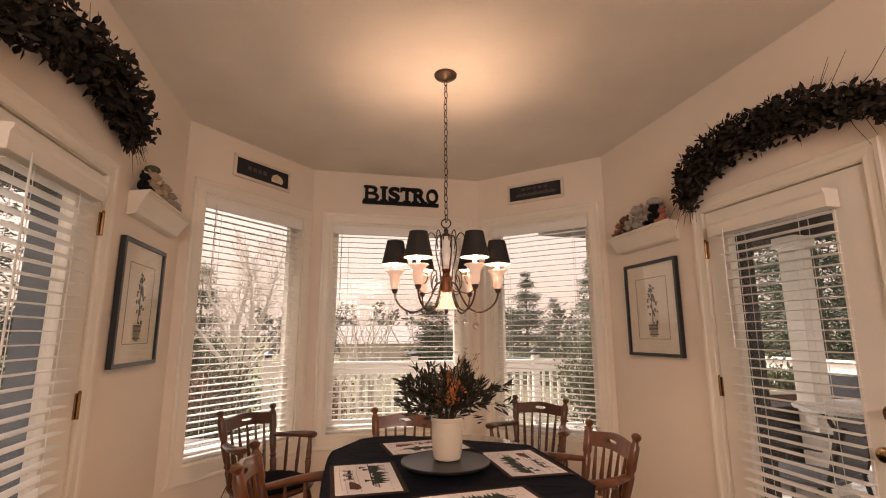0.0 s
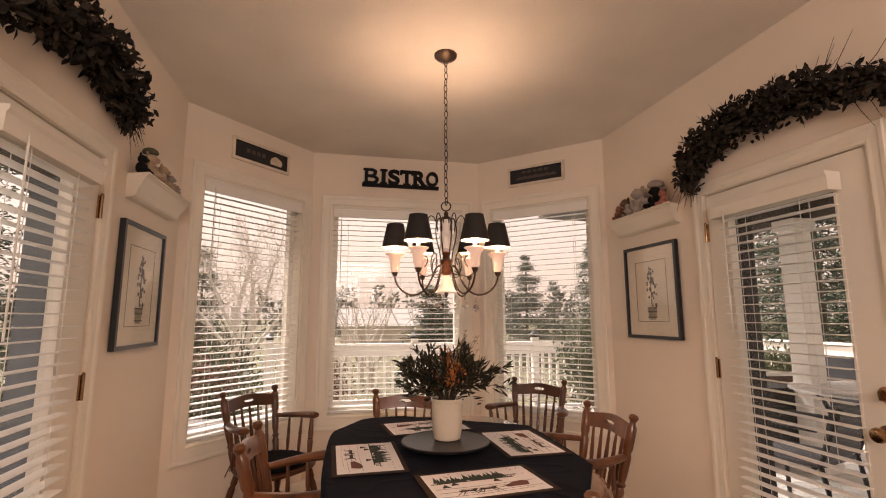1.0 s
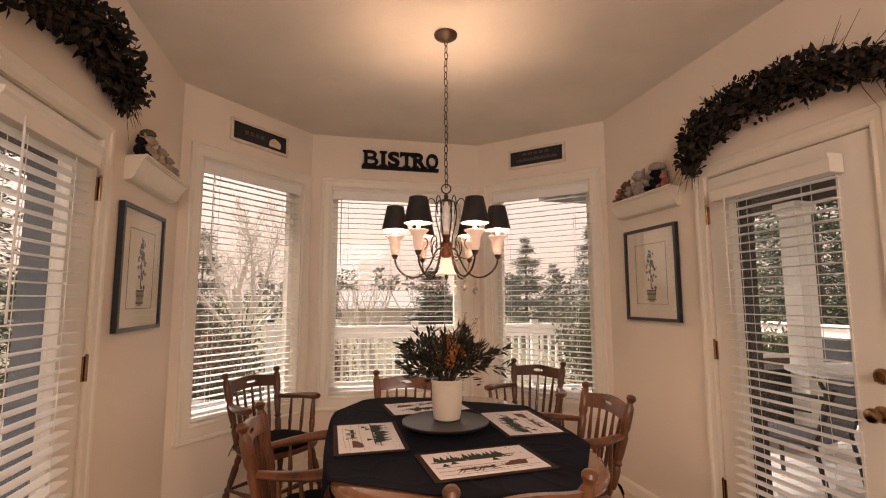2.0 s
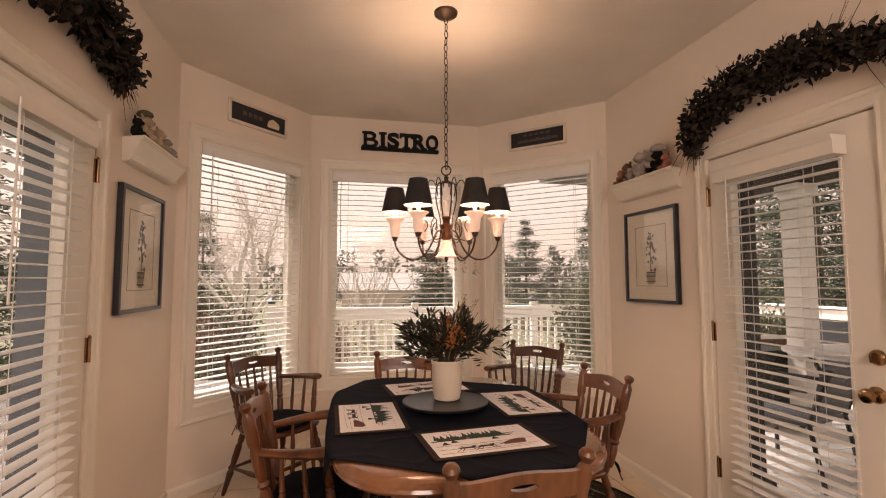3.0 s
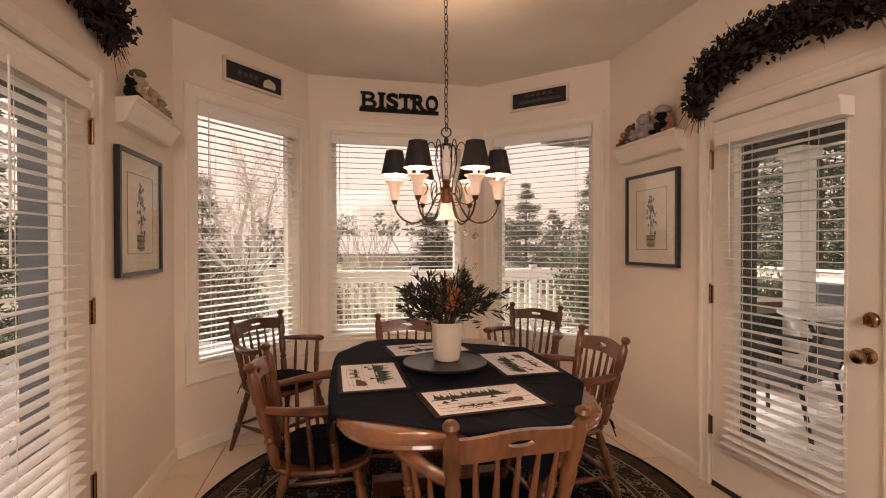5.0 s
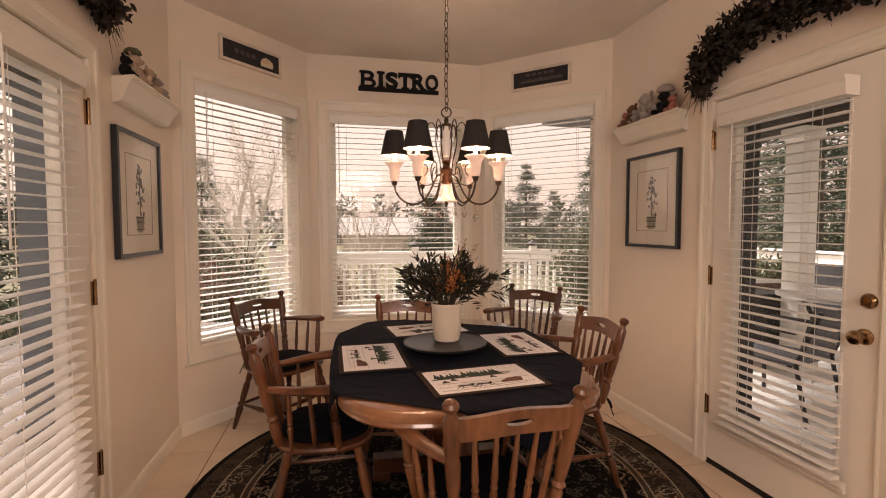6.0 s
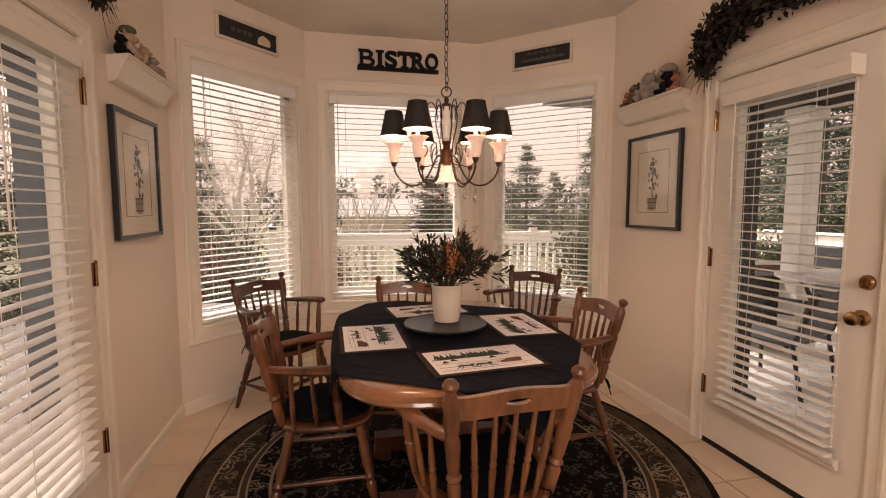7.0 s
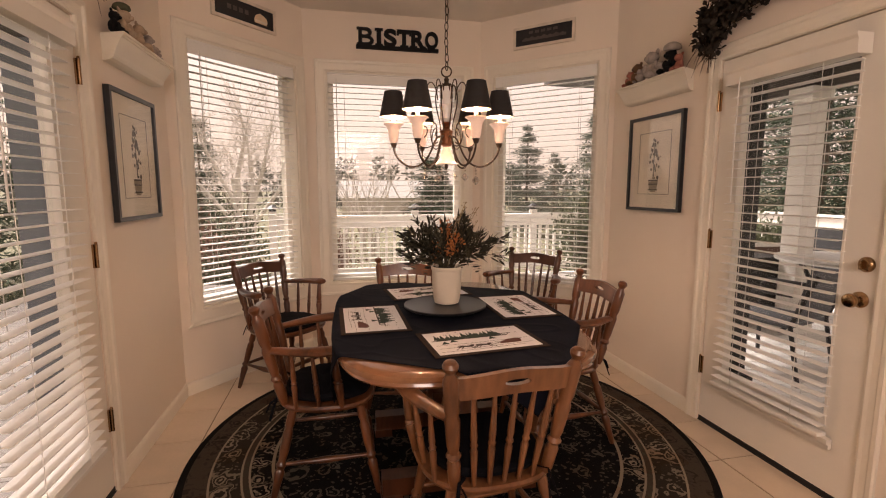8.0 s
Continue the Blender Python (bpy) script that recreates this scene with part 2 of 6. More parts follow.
def blind(m, s0, s1, z0, z1, y, pitch, tilt, label, valance=True, cords=2, depth=0.05, ends=0.0):
    """A horizontal slat blind between heights z0 and z1, its middle y from the wall's face."""
    w = s1 - s0
    b = thing("window_blind", m @ Matrix.Translation(((s0 + s1) / 2, y, z0)), label, "blind", "slat blinds")
    h = z1 - z0
    bm = bmesh.new()
    quad_box(bm, -w / 2 + 0.004, w / 2 - 0.004, -0.026, 0.026, h - 0.045, h - 0.003)
    part("headrail", bm, SLAT, b, bevel=0.002)
    if valance:
        bm = bmesh.new()
        prism(bm, [(-0.036, h - 0.085), (-0.044, h - 0.081), (-0.044, h - 0.016), (-0.040, h - 0.012), (-0.044, h - 0.006), (-0.044, h), (-0.030, h), (-0.030, h - 0.085)],
              -w / 2, w / 2, Matrix(((0, 0, 1, 0), (1, 0, 0, 0), (0, 1, 0, 0), (0, 0, 0, 1))))
        part("valance", bm, SLAT, b)
    bm = bmesh.new()
    quad_box(bm, -w / 2 + 0.003, w / 2 - 0.003, -0.025, 0.025, 0, 0.016)
    part("bottom_rail", bm, SLAT, b, bevel=0.003)
    me = slat_mesh(w - 0.006, depth)
    z = 0.045
    rng = random.Random(int(s0 * 1000) + int(w * 777))
    while z < h - 0.07:
        again("slat", me, b, Matrix.Translation((0, 0, z)) @ pose(0, 0, 0, tilt + rng.uniform(-1.2, 1.2), 0, 0))
        z += pitch
    bm = bmesh.new()
    tube(bm, [(-w / 2 + 0.07, -0.050, h - 0.05), (-w / 2 + 0.068, -0.052, h - 0.35), (-w / 2 + 0.07, -0.050, h - 0.66)], 0.0035, 6)
    part("tilt_wand", bm, CORD, b)
    for i in range(cords):
        x = (-w / 2 + 0.13) + (w - 0.26) * i / max(1, cords - 1)
        for yy in (-0.027, 0.027):
            bm = bmesh.new()
            tube(bm, [(x, yy, 0.01), (x, yy, h - 0.04)], 0.0014, 5)
            part("ladder_cord", bm, CORD, b)
    return b


def window(name, m, o, label):
    s0, s1, z0, z1 = o
    w = thing(name, m, label, "window", kind="structure")
    casing(w, o, w=0.085)
    # painted reveal boards lining the opening
    t = 0.012
    for a in ((s0, s0 + t, z0, z1), (s1 - t, s1, z0, z1), (s0 + t, s1 - t, z1 - t, z1), (s0 + t, s1 - t, z0, z0 + t)):
        bm = bmesh.new()
        quad_box(bm, a[0], a[1], 0.001, THICK - 0.001, a[2], a[3])
        part("reveal", bm, TRIM, w)
    f = 0.045
    bm = bmesh.new()
    for a in ((s0 + t, s0 + t + f, z0 + t, z1 - t), (s1 - t - f, s1 - t, z0 + t, z1 - t), (s0 + t + f, s1 - t - f, z1 - t - f, z1 - t), (s0 + t + f, s1 - t - f, z0 + t, z0 + t + f)):
        quad_box(bm, a[0], a[1], 0.085, 0.135, a[2], a[3])
    part("window_frame", bm, DOORPAINT, w, "white vinyl window frame")
    bm = bmesh.new()
    quad_box(bm, s0 + t + f - 0.004, s1 - t - f + 0.004, 0.108, 0.112, z0 + t + f - 0.004, z1 - t - f + 0.004)
    p = part("pane", bm, PANE, w, "clear window glass")
    p.visible_shadow = False
    blind(m, s0 + 0.016, s1 - 0.016, z0 + 0.016, z1 - 0.014, 0.046, 0.0445, 3, "white horizontal slat blind in the bay window, slats open")


window("window_1", W_1, O_1, "tall bay window with cream casing and open blind")
window("window_2", W_2, O_2, "wide central bay window with cream casing and blind")
window("window_3", W_3, O_3, "tall bay window with cream casing and open blind")
# casing of the added window behind the view
w = thing("added_back_window", W_B, "unseen window added in the back wall for fill light", "window", kind="structure")
casing(w, O_B)


def glazed_door(name, m, o, hinge_at, knob_at, glass, label, blind_tilt, blind_label):
    s0, s1, z0, z1 = o
    d = thing(name, m, label, "door", kind="structure")
    casing(d, (s0 - 0.004, s1 + 0.004, 0, z1 + 0.004), bottom=False)
    bm = bmesh.new()
    g0, g1, gz0, gz1 = glass
    a0, a1, b0, b1 = s0 + 0.005, s1 - 0.005, 0.030, z1 - 0.006
    for q in ((a0, g0, b0, b1), (g1, a1, b0, b1), (g0, g1, b0, gz0), (g0, g1, gz1, b1)):
        quad_box(bm, q[0], q[1], 0.004, 0.048, q[2], q[3])
    part("leaf", bm, DOORPAINT, d, "white painted door leaf round a long glass")
    bm = bmesh.new()
    for q in ((g0 - 0.010, g0, gz0 - 0.03, gz1 + 0.03), (g1, g1 + 0.010, gz0 - 0.03, gz1 + 0.03), (g0, g1, gz0 - 0.03, gz0), (g0, g1, gz1, gz1 + 0.03)):
        quad_box(bm, q[0], q[1], 0.0, 0.006, q[2], q[3])
    part("glazing_bead", bm, DOORPAINT, d, bevel=0.001)
    bm = bmesh.new()
    quad_box(bm, g0 - 0.004, g1 + 0.004, 0.024, 0.028, gz0 - 0.004, gz1 + 0.004)
    p = part("pane", bm, PANE, d, "clear door glass")
    p.visible_shadow = False
    bm = bmesh.new()
    quad_box(bm, a0, a1, 0.002, 0.045, 0.006, 0.029)
    part("door_sweep", bm, RUBBER, d, "dark rubber sweep under the door")
    bm = bmesh.new()
    quad_box(bm, s0, s1, 0.0, THICK, -0.003, 0.005)
    part("threshold", bm, RUBBER, d, "dark metal threshold")
    bm = bmesh.new()
    for q in ((s0 - 0.02, s0, z1), (s1, s1 + 0.02, z1)):
        quad_box(bm, q[0], q[1], 0.05, THICK, 0, q[2])
    quad_box(bm, s0 - 0.02, s1 + 0.02, 0.05, THICK, z1, z1 + 0.02)
    part("door_stop", bm, TRIM, d)
    for a, b in ((s0 + 0.001, s0 + 0.009), (s1 - 0.009, s1 - 0.001)):
        bm = bmesh.new()
        quad_box(bm, a, b, 0.052, THICK + 0.02, 0.006, z1 - 0.002)
        part("jamb", bm, JAMB, d, "blue-grey exterior jamb")
    for z in (0.336, 1.063, 1.806):
        bm = bmesh.new()
        lathe(bm, [(0.0065, -0.05), (0.0065, 0.05)], 10, Matrix.Translation((hinge_at, -0.009, z)))
        lathe(bm, [(0.0045, 0.05), (0.007, 0.053), (0.004, 0.060)], 10, Matrix.Translation((hinge_at, -0.009, z)))
        q = 1 if hinge_at < (s0 + s1) / 2 else -1
        quad_box(bm, min(hinge_at, hinge_at + q * 0.012), max(hinge_at, hinge_at + q * 0.012), -0.004, 0.003, z - 0.05, z + 0.05)
        part("hinge", bm, BRASS, d, "aged brass butt hinge", smooth=True)
    if knob_at is not None:
        out = pose(0, 0, 0, 90, 0, 0)
        bm = bmesh.new()
        lathe(bm, [(0.033, 0.0), (0.033, 0.004), (0.026, 0.010), (0.014, 0.014), (0.012, 0.028), (0.016, 0.034), (0.026, 0.042), (0.029, 0.054), (0.026, 0.064), (0.015, 0.070), (0.0, 0.071)], 24, Matrix.Translation((knob_at, 0.004, 0.899)) @ out)
        part("door_knob", bm, BRASS, d, "polished brass door knob", smooth=True)
        bm = bmesh.new()
        lathe(bm, [(0.031, 0.0), (0.031, 0.005), (0.026, 0.012), (0.019, 0.016), (0.018, 0.022), (0.0, 0.023)], 24, Matrix.Translation((knob_at + 0.011, 0.004, 1.044)) @ out)
        quad_box(bm, knob_at + 0.007, knob_at + 0.015, -0.036, -0.015, 1.026, 1.062)
        part("deadbolt", bm, BRASS, d, "brass deadbolt thumb turn", smooth=True)
    b = blind(m, g0 - 0.012, g1 + 0.030, gz0 - 0.055, gz1 + 0.06, -0.036, 0.0445, blind_tilt, blind_label, valance=False)
    # box valance over the blind and hold-down ledge
    bm = bmesh.new()
    zt = gz1 + 0.06
    prism(bm, [(-0.005, zt - 0.075), (-0.078, zt - 0.075), (-0.080, zt - 0.02), (-0.088, zt - 0.008), (-0.088, zt + 0.004), (-0.005, zt + 0.004)], g0 - 0.04, g1 + 0.04,
          Matrix(((0, 0, 1, 0), (1, 0, 0, 0), (0, 1, 0, 0), (0, 0, 0, 1))))
    bm2 = bmesh.new()
    prism(bm2, [(-0.005, gz0 - 0.105), (-0.022, gz0 - 0.105), (-0.022, gz0 - 0.088), (-0.034, gz0 - 0.080), (-0.034, gz0 - 0.060), (-0.005, gz0 - 0.060)], g0 - 0.05, g1 + 0.05,
          Matrix(((0, 0, 1, 0), (1, 0, 0, 0), (0, 1, 0, 0), (0, 0, 0, 1))))
    part("ledge_moulding", bm2, DOORPAINT, d)
    tagged(part("blind_valance", bm, DOORPAINT, at=m), "white moulded box valance over a door blind", "valance")
    return d


glazed_door("door_1", W_L, D_L, D_L[1], None, (D_L[0] + 0.15, D_L[1] - 0.20, 0.34, 1.875), "white glazed exterior door, closed, with brass hinges", 0,
            "white horizontal slat blind on the glazed door")
glazed_door("door_2", W_R, D_R, D_R[0], D_R[1] - 0.055, (D_R[0] + 0.147, D_R[1] - 0.145, 0.34, 1.875), "white glazed exterior door, closed, with brass knob", 0,
            "white horizontal slat blind on the glazed door, slats open")

# ---- rug ----
RUG_C = (0.022, 2.40)
RUG_R = 1.305


def rug_material():
    m, nt, b = tree_of("patterned_rug")
    N, L = nt.nodes, nt.links
    b.inputs["Roughness"].default_value = 0.95
    b.inputs["Specular IOR Level"].default_value = 0.1
    co = N.new("ShaderNodeTexCoord")
    ln = N.new("ShaderNodeVectorMath")
    ln.operation = "LENGTH"
    L.new(co.outputs["Object"], ln.inputs[0])

    def ramp(stops, src, interp="CONSTANT"):
        r = N.new("ShaderNodeValToRGB")
        r.color_ramp.interpolation = interp
        while len(r.color_ramp.elements) < len(stops):
            r.color_ramp.elements.new(0.5)
        for e, (p, c) in zip(r.color_ramp.elements, stops):
            e.position, e.color = p, (*c, 1)
        L.new(src, r.inputs[0])
        return r.outputs[0]

    dv = N.new("ShaderNodeMath")
    dv.operation = "DIVIDE"
    dv.inputs[1].default_value = RUG_R
    L.new(ln.outputs["Value"], dv.inputs[0])
    black, brown, cream, olive = (0.006, 0.0055, 0.0055), (0.060, 0.046, 0.034), (0.29, 0.235, 0.17), (0.060, 0.060, 0.040)
    dim = (0.11, 0.092, 0.070)
    base = ramp([(0, black), (0.675, cream), (0.684, black), (0.757, cream), (0.763, brown), (0.785, cream), (0.791, (0.030, 0.024, 0.018)), (0.89, cream), (0.896, brown), (0.972, black)], dv.outputs[0])
    fig = ramp([(0, dim), (0.675, cream), (0.684, cream), (0.757, cream), (0.763, olive), (0.785, cream), (0.791, cream), (0.89, cream), (0.896, (0.016, 0.013, 0.011)), (0.972, black)], dv.outputs[0])

    def op(kind, a, b):
        q = N.new("ShaderNodeMath")
        q.operation = kind
        for k, v in enumerate((a, b)):
            if isinstance(v, (int, float)):
                q.inputs[k].default_value = v
            else:
                L.new(v, q.inputs[k])
        return q.outputs[0]

    # curling figures: warped cells, petal rings and fine stems
    nz = N.new("ShaderNodeTexNoise")
    nz.inputs["Scale"].default_value = 14
    L.new(co.outputs["Object"], nz.inputs["Vector"])
    wp = N.new("ShaderNodeMixRGB")
    wp.inputs[0].default_value = 0.10
    L.new(co.outputs["Object"], wp.inputs[1])
    L.new(nz.outputs["Color"], wp.inputs[2])

    def cells(scale):
        v = N.new("ShaderNodeTexVoronoi")
        v.inputs["Scale"].default_value = scale
        L.new(wp.outputs[0], v.inputs["Vector"])
        return v

    vo, v3 = cells(9), cells(36)
    petals = op("MAXIMUM", op("LESS_THAN", vo.outputs["Distance"], 0.10), op("LESS_THAN", op("ABSOLUTE", op("SUBTRACT", vo.outputs["Distance"], 0.27), 0.0), 0.045))
    dots = op("LESS_THAN", v3.outputs["Distance"], 0.30)
    scrolls = op("LESS_THAN", op("ABSOLUTE", op("SUBTRACT", vo.outputs["Distance"], 0.44), 0.0), 0.030)
    outer = op("MAXIMUM", op("MAXIMUM", petals, op("MULTIPLY", scrolls, 0.8)), op("MULTIPLY", dots, 0.40))
    inner = op("MAXIMUM", op("MULTIPLY", dots, 0.75), op("MULTIPLY", petals, 0.9))
    is_out = op("GREATER_THAN", dv.outputs[0], 0.675)
    mask = op("ADD", op("MULTIPLY", outer, is_out), op("MULTIPLY", inner, op("SUBTRACT", 1.0, is_out)))
    half = N.new("ShaderNodeMath")
    half.operation = "MULTIPLY"
    half.inputs[1].default_value = 0.88
    L.new(mask, half.inputs[0])
    mix = N.new("ShaderNodeMixRGB")
    L.new(half.outputs[0], mix.inputs[0])
    L.new(base, mix.inputs[1])
    L.new(fig, mix.inputs[2])
    tint = N.new("ShaderNodeMixRGB")
    tint.blend_type = "MULTIPLY"
    tint.inputs[0].default_value = 0.55
    tc = N.new("ShaderNodeValToRGB")
    tc.color_ramp.interpolation = "CONSTANT"
    for e, (p, c) in zip([tc.color_ramp.elements[0], tc.color_ramp.elements[1], tc.color_ramp.elements.new(0.7)], ((0, (1, 1, 1)), (0.45, (0.7, 0.75, 0.5)), (0.7, (0.9, 0.68, 0.52)))):
        e.position, e.color = p, (*c, 1)
    L.new(vo.outputs["Color"], tc.inputs[0])
    L.new(mix.outputs[0], tint.inputs[1])
    L.new(tc.outputs[0], tint.inputs[2])
    L.new(tint.outputs[0], b.inputs["Base Color"])
    pile = N.new("ShaderNodeTexNoise")
    pile.inputs["Scale"].default_value = 350
    L.new(co.outputs["Object"], pile.inputs["Vector"])
    bp = N.new("ShaderNodeBump")
    bp.inputs["Strength"].default_value, bp.inputs["Distance"].default_value = 0.5, 0.004
    L.new(pile.outputs[0], bp.inputs["Height"])
    L.new(bp.outputs[0], b.inputs["Normal"])
    return m


bm = bmesh.new()
lathe(bm, [(RUG_R - 0.002, 0.0), (RUG_R, 0.004), (RUG_R - 0.004, 0.009), (RUG_R - 0.02, 0.010), (0.0001, 0.010)], 128)
tagged(part("round_rug", bm, rug_material(), smooth=True, at=pose(*RUG_C, 0.001)), "round dark floral rug with cream bands on tile floor", "rug")

# ---- table ----
TURN = 10.8
TABLE = pose(0.019, 2.208, 0, 0, 0, TURN)
RUG_TOP = 0.011


def rounded(hw, hl, p=3.9, n=96):
    pts = []
    for i in range(n):
        a = 2 * pi * i / n
        c, s = cos(a), sin(a)
        pts.append((hw * math.copysign(abs(c) ** (2 / p), c), hl * math.copysign(abs(s) ** (2 / p), s)))
    return pts


HW, HL = 0.526, 0.749
table = thing("dining_table", TABLE, "oak pedestal dining table with rounded corners on the rug", "table")
bm = bmesh.new()
loops = []
for inset, z in ((0.034, 0.694), (0.012, 0.697), (0.006, 0.706), (0.010, 0.716), (0.001, 0.721), (0.0, 0.730), (0.003, 0.740), (0.010, 0.744), (0.018, 0.748), (0.030, 0.750)):
    loops.append([bm.verts.new((x, y, z)) for x, y in rounded(HW - inset, HL - inset)])
for a, b in zip(loops, loops[1:]):
    for i in range(len(a)):
        j = (i + 1) % len(a)
        bm.faces.new((a[i], a[j], b[j], b[i]))
bm.faces.new(loops[0][::-1])
bm.faces.new(loops[-1])
part("tabletop", bm, TOPWOOD, table, "polished oak top with a moulded edge", smooth=True)
bm = bmesh.new()
lo = rounded(0.40, 0.60)
prism(bm, lo, 0.635, 0.694)
part("apron", bm, WOOD_DARK, table)
for sy in (-0.28, 0.28):
    bm = bmesh.new()
    lathe(bm, [(0.075, 0.12), (0.08, 0.16), (0.055, 0.22), (0.06, 0.30), (0.085, 0.36), (0.075, 0.44), (0.05, 0.52), (0.065, 0.58), (0.08, 0.645)], 20, Matrix.Translation((0, sy, 0)))
    part("pedestal", bm, WOOD_DARK, table, smooth=True)
    bm = bmesh.new()
    quad_box(bm, -0.34, 0.34, sy - 0.04, sy + 0.04, RUG_TOP + 0.035, 0.125)
    for sx in (-0.30, 0.30):
        quad_box(bm, sx - 0.045, sx + 0.045, sy - 0.045, sy + 0.045, RUG_TOP, RUG_TOP + 0.04)
    # shade under the table is put into the feet's darker wood colour
    part("foot", bm, WOOD_DARK, table, bevel=0.012)
bm = bmesh.new()
quad_box(bm, -0.035, 0.035, -0.26, 0.26, 0.17, 0.24)
part("stretcher", bm, WOOD_DARK, table, bevel=0.006)

# ---- navy square cloth, laid askew so that it leaves the corners bare ----
NAVY = mat("navy_cotton", (0.0055, 0.0066, 0.0125), 0.85, vary=0.35, scale=6, bump=0.25, fine=400, spec=0.10)
bm = bmesh.new()
CLOTH = 1.285
SKEW = radians(71.0 - TURN)
n = 150
grid = {}


def inside_table(u, v, p=3.9):
    return (abs(u) / HW) ** p + (abs(v) / HL) ** p


for i in range(n + 1):
    for j in range(n + 1):
        a, b = -1 + 2 * i / n, -1 + 2 * j / n
        u = CLOTH / 2 * (a * cos(SKEW) - b * sin(SKEW)) - 0.048
        v = CLOTH / 2 * (a * sin(SKEW) + b * cos(SKEW)) - 0.043
        f = inside_table(u, v) ** (1 / 3.9)
        z = 0.7535
        if f > 1:
            # past the edge the cloth hangs down
            eu, ev = u / f, v / f
            over = math.hypot(u - eu, v - ev)
            r = 0.006
            fold = 0.010 * sin(9 * (u + v) + 2) * sin(7 * (u - v)) * min(1, over * 8)
            dx, dy = (u - eu) / (over + 1e-9), (v - ev) / (over + 1e-9)
            out = min(over, r) + 0.004 + fold
            u, v, z = eu + dx * out, ev + dy * out, z - max(0, over - r * 0.6) * 0.985
        else:
            crease = abs(noise.noise((u * 5 + v * 3, v * 4 - u * 2, 1)))
            z += 0.0010 + 0.0016 * noise.noise((u * 9, v * 9, 1)) * min(1, 8 * crease) + 0.0022 * max(0, 1 - crease * 14)
        grid[i, j] = bm.verts.new((u, v, z))
for i in range(n):
    for j in range(n):
        bm.faces.new((grid[i, j], grid[i + 1, j], grid[i + 1, j + 1], grid[i, j + 1]))
cloth = part("tablecloth", bm, NAVY, smooth=True, at=TABLE)
sol = cloth.modifiers.new("thickness", "SOLIDIFY")
sol.thickness, sol.offset = 0.0015, 0
tagged(cloth, "navy cotton cloth laid diagonally over the oak table", "tablecloth")


# ---- chairs ----
CUSHION = mat("black_cushion_cloth", (0.005, 0.005, 0.007), 0.9, vary=0.3, scale=30, bump=0.3, fine=300, spec=0.08)
SPINDLE = [(0.0075, 0), (0.0085, 0.10), (0.011, 0.30), (0.0125, 0.40), (0.009, 0.44), (0.013, 0.47), (0.009, 0.50), (0.0115, 0.56), (0.0085, 0.80), (0.0065, 1)]
POST = [(0.013, 0), (0.017, 0.05), (0.019, 0.20), (0.014, 0.24), (0.021, 0.27), (0.014, 0.30), (0.018, 0.36), (0.021, 0.55), (0.016, 0.60), (0.021, 0.64), (0.021, 0.86), (0.013, 0.90), (0.012, 0.915), (0.0195, 0.945), (0.021, 0.965), (0.015, 0.99), (0.003, 1.0)]
LEG = [(0.011, 0), (0.014, 0.06), (0.017, 0.22), (0.022, 0.34), (0.015, 0.38), (0.023, 0.42), (0.015, 0.46), (0.020, 0.56), (0.021, 0.75), (0.014, 0.80), (0.020, 0.84), (0.017, 1)]
RUNG = [(0.008, 0), (0.011, 0.3), (0.016, 0.5), (0.011, 0.7), (0.008, 1)]


